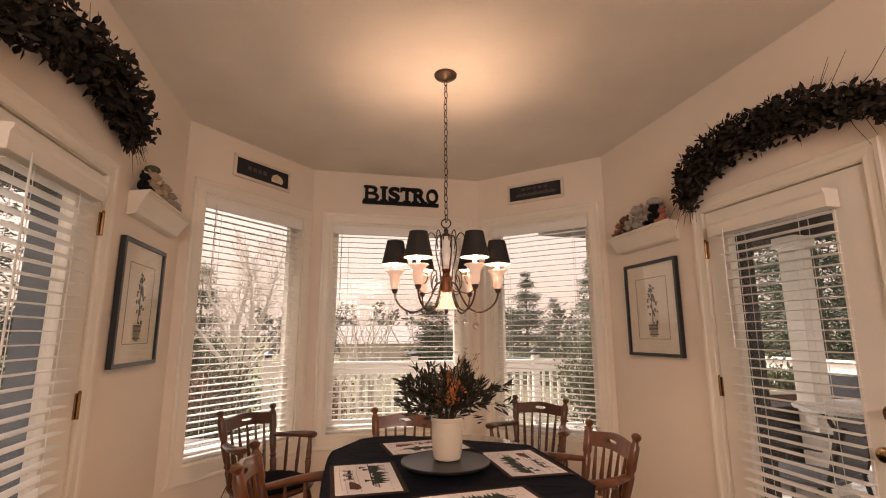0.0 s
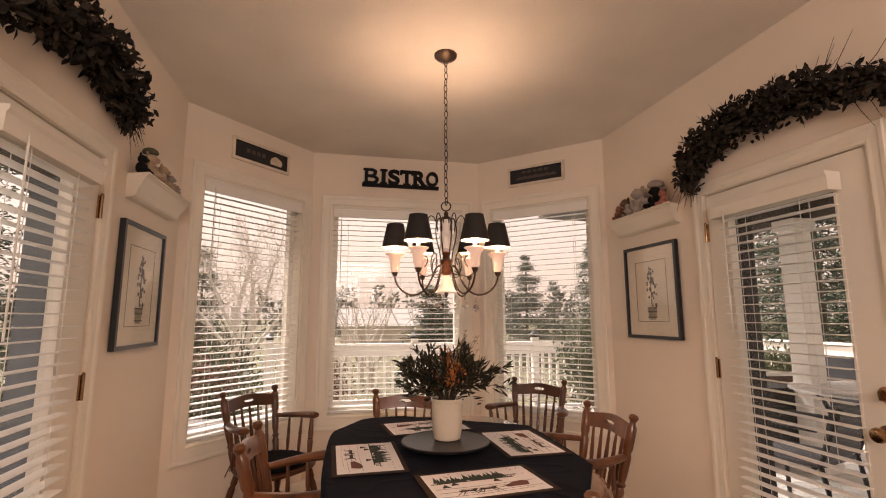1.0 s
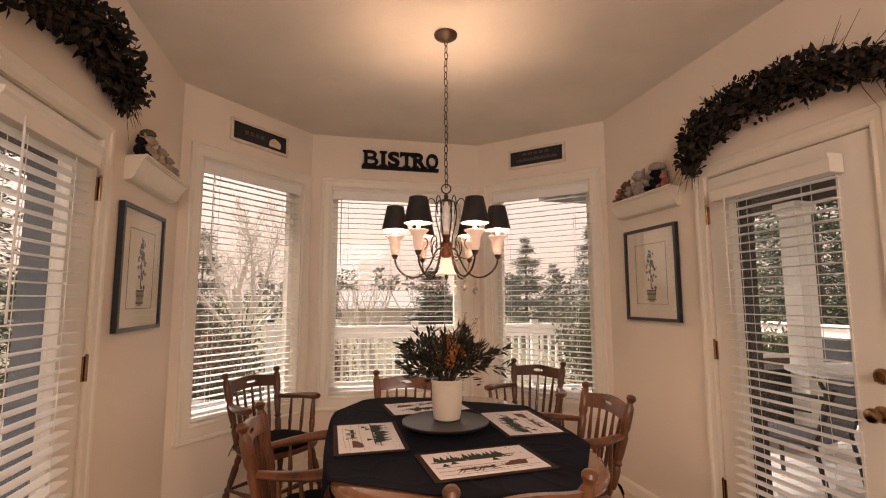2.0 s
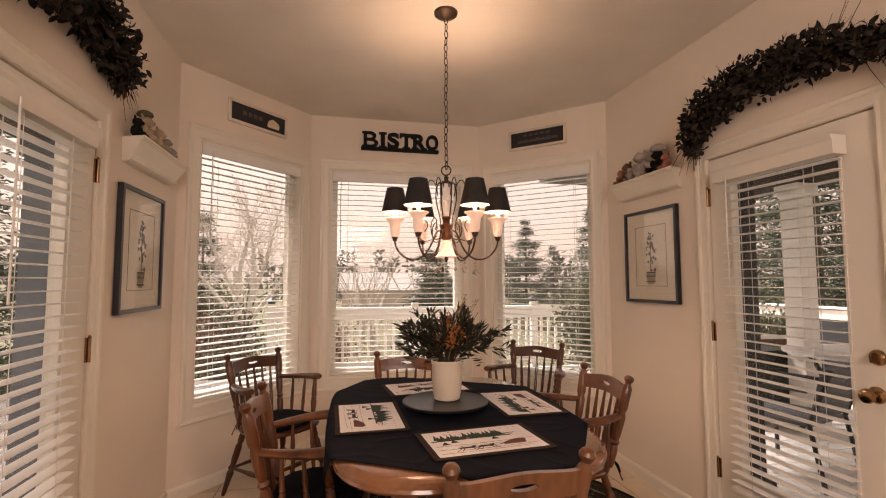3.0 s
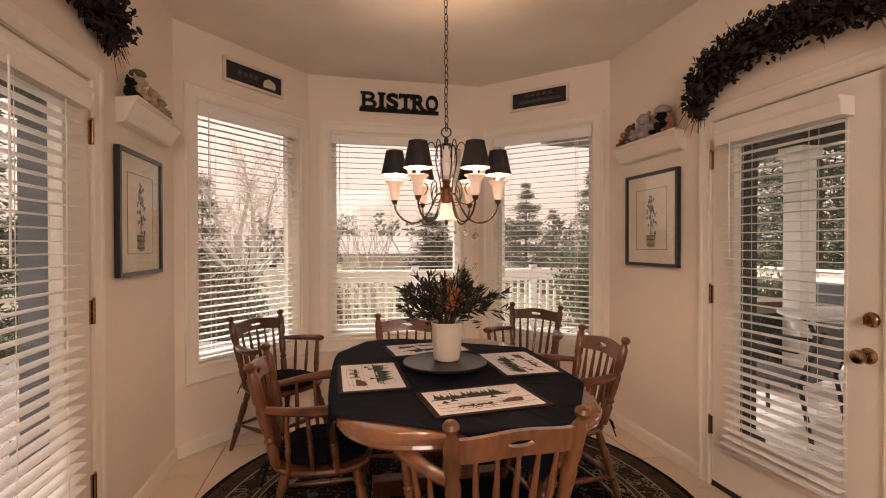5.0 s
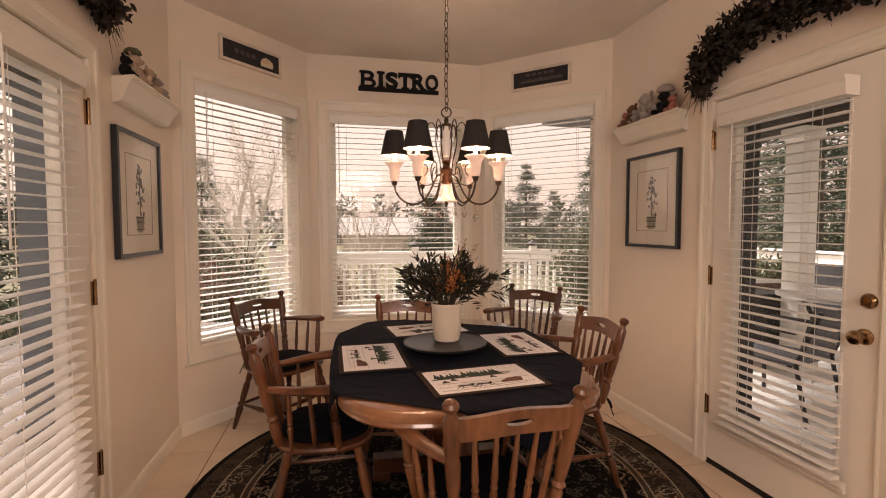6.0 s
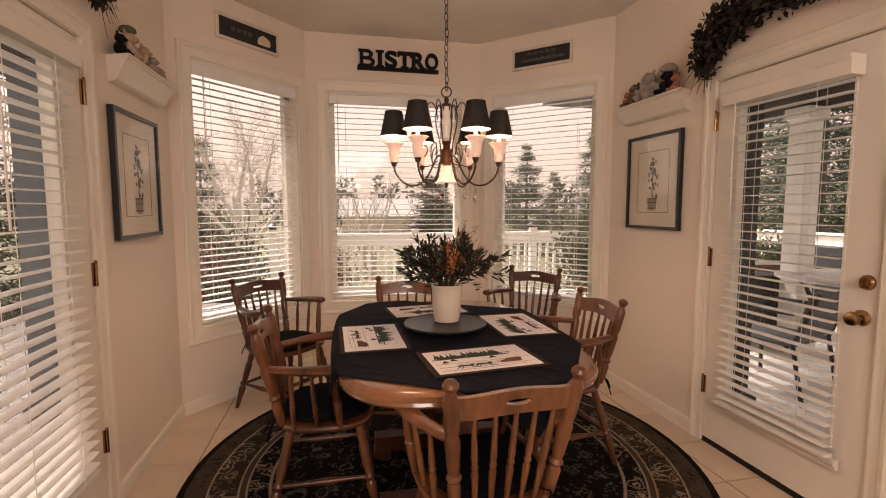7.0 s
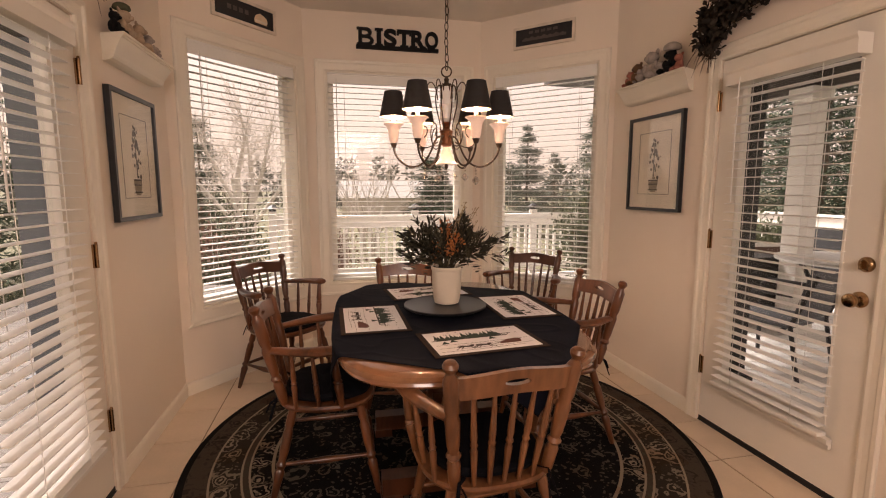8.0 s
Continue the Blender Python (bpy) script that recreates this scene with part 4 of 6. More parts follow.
for i in range(9):
    a = rng.uniform(-0.4, 0.9)
    tip = Vector((0.03 + 0.11 * rng.uniform(0.2, 1.2), 0.03 * rng.uniform(-1, 1), rng.uniform(0.38, 0.50)))
    pts = bez([(0, 0, 0.16), (0.02, 0, 0.28), tip - Vector((0.03, 0, 0.06)), tip], 8)
    bm = bmesh.new()
    tube(bm, pts, 0.0016, 4)
    for q in range(3, 9):
        for _ in range(3):
            bmesh.ops.create_icosphere(bm, subdivisions=1, radius=0.003, matrix=Matrix.Translation(pts[q] + Vector([rng.gauss(0, 0.006) for _ in range(3)])))
    part("dry_sprig", bm, PALE_STALK, pot, "pale straw sprig with buds")
# long curling leaves
for ang, ln in ((pi * 1.02, 0.19), (pi * 0.97, 0.15), (0.25, 0.19), (-0.5, 0.15), (-2.2, 0.15)):
    sp = []
    for q in range(14):
        t = q / 13
        sp.append((Vector((cos(ang) * ln * (0.25 + 0.75 * t), sin(ang) * ln * t, 0.165 + 0.05 * sin(t * pi) + (0.05 if ang == 0.25 else 0.0) * t * 2)), Vector((cos(ang), sin(ang), 0.2))))
    leaf_part("foliage", *leaf_field(11, sp, 0.045, 0.012, 0.25), DRIED, pot)

MATBROWN = mat("brown_mat_border", (0.040, 0.024, 0.017), 0.9, vary=0.25, scale=60, bump=0.3, fine=500, spec=0.15)
PRINT = mat("cream_mat_print", (0.84, 0.80, 0.80), 0.9, vary=0.05, scale=30, bump=0.2, fine=500, spec=0.2)
PINE = mat("printed_pine_green", (0.020, 0.035, 0.022), 0.9, vary=0.3, scale=60)
INK = mat("printed_brown_ink", (0.045, 0.028, 0.022), 0.9, vary=0.3, scale=60)
REDINK = mat("printed_red_brown", (0.13, 0.045, 0.03), 0.9, vary=0.3, scale=60)


def placemat(at, label, seed):
    pm = thing("placemat", at, label, "placemat", "printed placemats")
    W, D = 0.450, 0.290
    rg = random.Random(seed)
    bm = bmesh.new()
    quad_box(bm, -W / 2, W / 2, -D / 2, D / 2, 0, 0.0025)
    part("border", bm, MATBROWN, pm, "brown cloth border")
    w, d = W - 0.044, D - 0.038
    bm = bmesh.new()
    quad_box(bm, -w / 2, w / 2, -d / 2, d / 2, 0.0018, 0.0032)
    part("print", bm, PRINT, pm, "cream printed winter scene")
    z0, z1 = 0.0030, 0.0036
    bm = bmesh.new()
    for i in range(30):
        x = -w * 0.40 + w * 0.62 * i / 29 + rg.uniform(-0.004, 0.004)
        h = rg.uniform(0.030, 0.066)
        y = d * 0.10 + rg.uniform(-0.006, 0.012)
        prism(bm, [(x - 0.013, y), (x + 0.013, y), (x + 0.005, y + h * 0.55), (x, y + h), (x - 0.005, y + h * 0.55)], z0, z1 + 0.00002 * i)
    for x, y in ((-w * 0.36, -d * 0.08), (-w * 0.27, -d * 0.02), (w * 0.12, -d * 0.03)):
        prism(bm, [(x - 0.016, y), (x + 0.016, y), (x, y + 0.030)], z0, z1)
    part("printed_forest", bm, PINE, pm, "dark green printed pines")
    bm = bmesh.new()
    quad_box(bm, -w * 0.47, w * 0.30, d * 0.075, d * 0.095, z0, z1 + 0.0007)
    for i in range(7):
        quad_box(bm, w * 0.14 + i * 0.012, w * 0.14 + i * 0.012 + 0.003, d * 0.10, d * 0.17, z0, z1)
    quad_box(bm, w * 0.12, w * 0.36, d * 0.165, d * 0.18, z0, z1 + 0.0002)
    for i in range(2):
        x = -w * 0.20 + i * 0.070
        y = -d * 0.34
        prism(bm, [(x - 0.036, y + 0.026), (x - 0.030, y + 0.016), (x + 0.022, y + 0.014), (x + 0.034, y + 0.030), (x + 0.026, y + 0.038), (x + 0.014, y + 0.028), (x - 0.022, y + 0.030)], z0, z1 + 0.0001 * i)
        for lx in (-0.026, -0.016, 0.012, 0.022):
            prism(bm, [(x + lx, y + 0.018), (x + lx + 0.005, y + 0.018), (x + lx + 0.9 * (lx + 0.002), y - 0.008), (x + lx + 0.9 * (lx + 0.002) - 0.0025, y - 0.008)], z0, z1 + 0.0003 + 0.00003 * lx)
    tube(bm, [(-w * 0.05 + 0.05, -d * 0.27, z1), (w * 0.15, -d * 0.22, z1)], 0.0007, 4)
    for i in range(5):
        y = -d * (0.12 + 0.07 * i)
        tube(bm, [(-w * 0.46 + 0.2 * w * (i % 2), y, z1 - 0.0002), (-w * 0.1, y - 0.004, z1 - 0.0002), (w * (0.46 - 0.1 * (i % 3)), y + 0.003, z1 - 0.0002)], 0.0006, 4)
    for i in range(26):
        x, y = w * rg.uniform(-0.45, 0.45), d * rg.uniform(0.16, 0.44)
        quad_box(bm, x, x + rg.uniform(0.002, 0.007), y, y + rg.uniform(0.002, 0.005), z0, z1 - 0.0001)
    part("printed_drawing", bm, INK, pm, "fine brown printed lines and team")
    bm = bmesh.new()
    x, y = w * 0.24, -d * 0.28
    prism(bm, [(x - 0.040, y), (x + 0.044, y), (x + 0.054, y + 0.034), (x + 0.036, y + 0.046), (x - 0.004, y + 0.038), (x - 0.040, y + 0.016)], z0, z1 + 0.0004)
    part("printed_sleigh", bm, REDINK, pm, "red brown printed sleigh")
    return pm


MZ = 0.7584
placemat(pose(0.146, 1.765, MZ, 0, 0, 17.5), "brown bordered winter scene placemat at the table end", 1)
placemat(pose(-0.320, 2.070, MZ, 0, 0, 13.5 - 90), "brown bordered winter scene placemat on the navy cloth", 2)
placemat(pose(0.362, 2.304, MZ, 0, 0, 13.3 + 90), "brown bordered winter scene placemat on the navy cloth", 3)
placemat(pose(-0.093, 2.622, MZ, 0, 0, 199), "brown bordered winter scene placemat behind the flower pot", 4)

# ---- wall pictures, signs, shelves ----
PICBLACK = mat("blue_black_frame", (0.008, 0.009, 0.012), 0.4, vary=0.25, scale=30, coat=0.15)
PAPER = mat("ivory_mount_board", (0.74, 0.66, 0.54), 0.9, vary=0.03, scale=9)
SKETCH = mat("brown_grey_sketch", (0.09, 0.072, 0.052), 0.9, vary=0.45, scale=45)
PALE_INK = mat("pale_sketch_wash", (0.30, 0.25, 0.18), 0.9, vary=0.35, scale=35)
PICGLASS = glass_mat("picture_glass", (1, 1, 1), 0.945)


def picture(at, w, h, label):
    """A framed print; local x along the wall, y out of the room."""
    p = thing("framed_picture", at, label, "picture", "framed botanical prints")
    f = 0.020
    for nm, a in (("frame_rail", (-w / 2, w / 2, h / 2 - f, h / 2)), ("frame_rail", (-w / 2, w / 2, -h / 2, -h / 2 + f)), ("frame_stile", (-w / 2, -w / 2 + f, -h / 2 + f, h / 2 - f)), ("frame_stile", (w / 2 - f, w / 2, -h / 2 + f, h / 2 - f))):
        bm = bmesh.new()
        quad_box(bm, a[0], a[1], -0.030, -0.004, a[2], a[3])
        part(nm, bm, PICBLACK, p, bevel=0.004)
    bm = bmesh.new()
    quad_box(bm, -w / 2 + f - 0.003, w / 2 - f + 0.003, -0.016, -0.006, -h / 2 + f - 0.003, h / 2 - f + 0.003)
    part("mount", bm, PAPER, p, "ivory mount board")
    bm = bmesh.new()
    quad_box(bm, -w / 2 + f - 0.003, w / 2 - f + 0.003, -0.0225, -0.0205, -h / 2 + f - 0.003, h / 2 - f + 0.003)
    g = part("glass", bm, PICGLASS, p, "clear picture glass")
    g.visible_shadow = False
    bw, bh = w * 0.295, h * 0.325
    bm = bmesh.new()
    for a in ((-bw, bw, bh - 0.003, bh), (-bw, bw, -bh, -bh + 0.003), (-bw, -bw + 0.003, -bh, bh), (bw - 0.003, bw, -bh, bh)):
        quad_box(bm, a[0], a[1], -0.0172, -0.0155, a[2], a[3])
    part("border_line", bm, SKETCH, p)
    # the print: a banded pot with a slim plant
    bm = bmesh.new()
    up = Matrix(((1.25, 0, 0, 0), (0, 0, 1, -0.0172), (0, 1.25, 0, 0), (0, 0, 0, 1)))
    prism(bm, [(-0.038, -0.085), (0.038, -0.085), (0.030, -0.128), (0.022, -0.138), (0.022, -0.148), (-0.022, -0.148), (-0.022, -0.138), (-0.030, -0.128)], 0, 0.0012, up)
    part("printed_pot", bm, PALE_INK, p)
    bm = bmesh.new()
    for zz in (-0.084, -0.104, -0.133):
        prism(bm, [(-0.037, zz), (0.037, zz), (0.036, zz - 0.006), (-0.036, zz - 0.006)], 0, 0.0016, Matrix.Translation((0, -0.0008, 0)) @ up)
    rg = random.Random(3)
    for k in range(44):
        t = rg.uniform(0, 1)
        x, zz = rg.gauss(0, 0.012 + 0.012 * (1 - t)), -0.078 + 0.20 * t
        r = rg.uniform(0.003, 0.008)
        prism(bm, [(x + r * cos(q * pi / 3), zz + r * 1.4 * sin(q * pi / 3)) for q in range(6)], 0, 0.0016 + 0.00002 * k, Matrix.Translation((0, -0.0008, 0)) @ up)
    prism(bm, [(-0.003, -0.08), (0.003, -0.08), (0.002, 0.12), (-0.002, 0.12)], 0, 0.0015, Matrix.Translation((0, -0.0008, 0)) @ up)
    part("printed_plant", bm, SKETCH, p)
    return p


picture(W_R @ Matrix.Translation((0.499, 0, 1.506)), 0.518, 0.614, "blue-black framed botanical print of a potted plant")
picture(W_L @ Matrix.Translation((4.666, 0, 1.495)), 0.526, 0.612, "blue-black framed botanical print of a slim plant")

SIGNFRAME = mat("whitewashed_frame", (0.70, 0.61, 0.50), 0.7, vary=0.18, scale=14, bump=0.15)
CHALK = mat("dark_chalkboard", (0.018, 0.017, 0.018), 0.8, vary=0.4, scale=18)
CREAMART = mat("painted_cream", (0.66, 0.52, 0.36), 0.8, vary=0.15, scale=20)
LILAC = mat("painted_dull_mauve", (0.085, 0.066, 0.062), 0.8, vary=0.3, scale=20)


def sign(at, w, h, art, label):
    s = thing("wall_sign", at, label, "sign", "small framed signs")
    f = 0.021
    for a in ((-w / 2, w / 2, h / 2 - f, h / 2), (-w / 2, w / 2, -h / 2, -h / 2 + f), (-w / 2, -w / 2 + f, -h / 2 + f, h / 2 - f), (w / 2 - f, w / 2, -h / 2 + f, h / 2 - f)):
        bm = bmesh.new()
        quad_box(bm, a[0], a[1], -0.020, -0.002, a[2], a[3])
        part("frame_rail", bm, SIGNFRAME, s, bevel=0.002)
    bm = bmesh.new()
    quad_box(bm, -w / 2 + f - 0.002, w / 2 - f + 0.002, -0.014, -0.004, -h / 2 + f - 0.002, h / 2 - f + 0.002)
    part("panel", bm, CHALK, s, "black painted panel")
    up = Matrix(((1, 0, 0, 0), (0, 0, 1, -0.0155), (0, 1, 0, 0), (0, 0, 0, 1)))
    bm = bmesh.new()
    if art == "slice":
        prism(bm, [(0.075, -0.040), (0.175, -0.040), (0.183, -0.020), (0.178, 0.004), (0.150, 0.020), (0.120, 0.030), (0.085, 0.012), (0.070, -0.018)], 0, 0.003, up)
        part("painted_slice", bm, CREAMART, s, "cream painted cake slice")
        bm = bmesh.new()
        prism(bm, [(0.078, -0.033), (0.176, -0.033), (0.181, -0.018), (0.074, -0.018)], 0, 0.0036, Matrix.Translation((0, -0.0006, 0)) @ up)
        part("painted_filling", bm, SIGNFRAME, s)
        bm = bmesh.new()
        for i in range(4):
            quad_box(bm, -0.14 + i * 0.045, -0.11 + i * 0.045, -0.0150, -0.0135, -0.01, 0.02)
        part("lettering_bar", bm, LILAC, s, "faint unreadable lettering")
    else:
        for i in range(7):
            x = -0.165 + 0.05 * i
            prism(bm, [(x - 0.012, -0.030), (x + 0.052, -0.030), (x + 0.048, -0.012), (x + 0.020, -0.004 + 0.006 * (i % 2)), (x - 0.008, -0.014)], 0, 0.003 + 0.0001 * i, up)
        part("painted_shapes", bm, LILAC, s, "dull mauve painted row")
        bm = bmesh.new()
        for i in range(5):
            quad_box(bm, -0.12 + i * 0.05, -0.085 + i * 0.05, -0.0150, -0.0135, 0.022, 0.042)
        part("lettering_bar", bm, LILAC, s, "faint unreadable lettering")


sign(W_1 @ Matrix.Translation((0.589, 0, 2.548)), 0.512, 0.168, "slice", "black sign with a cream cake slice in whitewashed frame")
sign(W_3 @ Matrix.Translation((0.561, 0, 2.548)), 0.505, 0.168, "row", "black sign with a mauve painted row in whitewashed frame")

# raised word over the middle window
word = thing("word_sign", W_2 @ Matrix.Translation((0.752, 0, 2.467)) @ Matrix.Diagonal((1.04, 1, 1.07, 1)), "black slab letter word sign on a bar above the window", "sign")
bm = bmesh.new()
quad_box(bm, -0.325, 0.325, -0.034, -0.002, 0.0, 0.026)
MATTBLACK = mat("matt_black_paint", (0.010, 0.009, 0.009), 0.75, vary=0.2, scale=30, spec=0.2)
part("base_bar", bm, MATTBLACK, word, bevel=0.003)
edges = [(-0.305, 0.118), (-0.178, 0.062), (-0.108, 0.098), (-0.006, 0.112), (0.108, 0.110), (0.218, 0.105)]
for ch, (x0, wid) in zip("BISTRO", edges):
    cu = bpy.data.curves.new("letter", "FONT")
    cu.body, cu.size, cu.extrude, cu.offset = ch, 0.175, 0.012, (0.0015 if ch == "B" else 0.006)
    tmp = bpy.data.objects.new("letter", cu)
    scene.collection.objects.link(tmp)
    bpy.context.view_layer.update()
    me = bpy.data.meshes.new_from_object(tmp.evaluated_get(bpy.context.evaluated_depsgraph_get()))
    bpy.data.objects.remove(tmp)
    xs, ys = [v.co.x for v in me.vertices], [v.co.y for v in me.vertices]
    bm = bmesh.new()
    bm.from_mesh(me)
    bpy.data.meshes.remove(me)
    kx, ky = wid / (max(xs) - min(xs)) * (0.55 if ch == "I" else 1.0), 0.128 / (max(ys) - min(ys))
    pad = wid * 0.225 if ch == "I" else 0.0
    for v in bm.verts:
        v.co = Vector((x0 + pad + (v.co.x - min(xs)) * kx, -0.018 + v.co.z, 0.024 + (v.co.y - min(ys)) * ky))
    t = 0.015
    bars = {"I": [(x0, x0 + wid, 0), (x0, x0 + wid, 1)], "T": [(x0 + wid * 0.22, x0 + wid * 0.78, 0)], "B": [(x0 - 0.012, x0 + 0.02, 0), (x0 - 0.012, x0 + 0.02, 1)],
            "R": [(x0 - 0.012, x0 + 0.045, 0), (x0 - 0.012, x0 + 0.045, 1), (x0 + wid * 0.66, x0 + wid + 0.006, 0)]}.get(ch, [])
    for a, b, top_side in bars:
        z = 0.0245 + (0.128 - t - 0.001) * top_side
        quad_box(bm, a, b, -0.0295, -0.0065, z, z + t)
    if ch == "T":
        for xx in (x0 - 0.001, x0 + wid - 0.015):
            quad_box(bm, xx, xx + 0.016, -0.0295, -0.0065, 0.113, 0.151)
    part("letter", bm, MATTBLACK, word)

SHELFPAINT = mat("ivory_shelf_paint", (0.78, 0.71, 0.60), 0.5, vary=0.04, scale=6, bump=0.05)


def moulded_shelf(at, w, label):
    """A small ledge of crown moulding, wider at the top."""
    s = thing("wall_shelf", at, label, "shelf", "moulded wall shelves")
    prof = [(0.0, 0.0), (0.032, 0.003), (0.048, 0.010), (0.056, 0.022), (0.060, 0.034), (0.096, 0.096), (0.103, 0.099), (0.104, 0.106), (0.112, 0.108), (0.112, 0.118), (0.0, 0.118)]
    bm = bmesh.new()
    A, B = [], []
    for d, z in prof:
        inx = (0.112 - d) * 0.40
        A.append(bm.verts.new((-w / 2 + inx, -d, z)))
        B.append(bm.verts.new((w / 2 - inx, -d, z)))
    for i in range(len(prof) - 1):
        bm.faces.new((A[i], B[i], B[i + 1], A[i + 1]))
    bm.faces.new(A[::-1])
    bm.faces.new(B)
    bm.faces.new((A[-1], B[-1], B[0], A[0]))
    part("moulding", bm, SHELFPAINT, s)
    return s


moulded_shelf(W_R @ Matrix.Translation((0.505, 0, 1.907)), 0.655, "ivory moulded wall shelf holding a row of plush toys")
moulded_shelf(W_L @ Matrix.Translation((4.715, 0, 1.907)), 0.645, "ivory moulded wall shelf holding a few plush toys")


def plush(at, fur, size, label):
    """A seated plush toy of rounded stuffed forms."""
    t = thing("plush_toy", at, label, "plush toy", "plush toys on the shelves")
    forms = [("body", (0, 0, 0.034), (0.030, 0.027, 0.036)), ("head", (0, -0.006, 0.084), (0.028, 0.026, 0.025)), ("muzzle", (0, -0.030, 0.079), (0.012, 0.010, 0.010))]
    for q in (-1, 1):
        forms += [("ear", (q * 0.023, 0, 0.105), (0.010, 0.006, 0.011)), ("leg", (q * 0.026, -0.036, 0.014), (0.015, 0.022, 0.014)), ("arm", (q * 0.031, -0.012, 0.046), (0.011, 0.013, 0.022))]
    for nm, c, rad in forms:
        bm = bmesh.new()
        ball(bm, [v * size for v in c], [v * size for v in rad])
        for v in bm.verts:
            v.co += Vector(v.co).normalized() * (0.0016 * noise.noise(v.co * 160))
        part(nm, bm, fur, t, smooth=True)
    return t


def fur(name, c):
    return mat(name, c, 0.95, vary=0.25, scale=40, bump=0.6, fine=260, spec=0.1)


GREYFUR, TANFUR, PINKFUR, BLACKFUR, BROWNFUR, GREENFUR = (fur("grey_plush", (0.34, 0.29, 0.26)), fur("tan_plush", (0.42, 0.31, 0.22)), fur("dusty_pink_plush", (0.38, 0.15, 0.11)),
                                                          fur("black_plush", (0.012, 0.011, 0.011)), fur("brown_plush", (0.15, 0.085, 0.05)), fur("olive_plush", (0.10, 0.10, 0.06)))


def toy(w, s, z, turn, f, size, label, y=-0.055):
    plush(w @ pose(s, y, z, 0, 0, turn), f, size * 1.3, label)


ZR, ZL = 2.026, 2.026
toy(W_R, 0.265, ZR, 8, PINKFUR, 0.72, "small dusty pink plush toy on the ledge")
toy(W_R, 0.345, ZR, -6, BROWNFUR, 0.95, "brown plush toy seated on the ledge")
toy(W_R, 0.395, ZR, 10, GREYFUR, 0.62, "small grey plush toy on the ledge", -0.075)
toy(W_R, 0.490, ZR, 0, GREYFUR, 1.22, "large grey plush toy seated on the ledge")
toy(W_R, 0.580, ZR, 12, GREYFUR, 0.60, "small grey plush toy on the ledge", -0.075)
toy(W_R, 0.660, ZR, -4, BLACKFUR, 1.0, "dark plush toy with folded arms on the ledge")
toy(W_R, 0.725, ZR, 5, PINKFUR, 0.70, "small dusty pink plush toy on the ledge")
toy(W_L, 4.44, ZL, 6, BLACKFUR, 0.67, "black plush toy seated on the ledge")
toy(W_L, 4.535, ZL, 0, TANFUR, 0.94, "tan plush toy seated on the ledge")
toy(W_L, 4.70, ZL, 14, TANFUR, 0.86, "tan plush toy leaning forward on the ledge")
toy(W_L, 4.82, ZL, -8, GREYFUR, 0.75, "small grey plush toy on the ledge")
toy(W_L, 4.92, ZL, 10, GREYFUR, 0.55, "small grey plush toy on the ledge")


def cap_hat(at, m, label):
    bm = bmesh.new()
    lathe(bm, [(0.040, 0.0), (0.050, 0.006), (0.052, 0.016), (0.044, 0.034), (0.024, 0.046), (0.001, 0.050)], 20)
    tagged(part("plush_hat", bm, m, smooth=True, at=at), label, "hat")


cap_hat(W_R @ pose(0.66, -0.055, ZR + 0.134, 6, 8, 0), GREYFUR, "soft grey cap on a plush toy")
cap_hat(W_L @ pose(4.535, -0.055, ZL + 0.128, 4, -8, 0) @ Matrix.Scale(0.72, 4), GREENFUR, "olive soft cap on a plush toy")

# ---- garlands over the doors ----
GLEAF = leaf_mat("dark_garland_leaf", (0.007, 0.005, 0.004), (0.044, 0.031, 0.020), 0.8)
TWIG = mat("dark_twig", (0.045, 0.028, 0.018), 0.85, vary=0.3, scale=60)


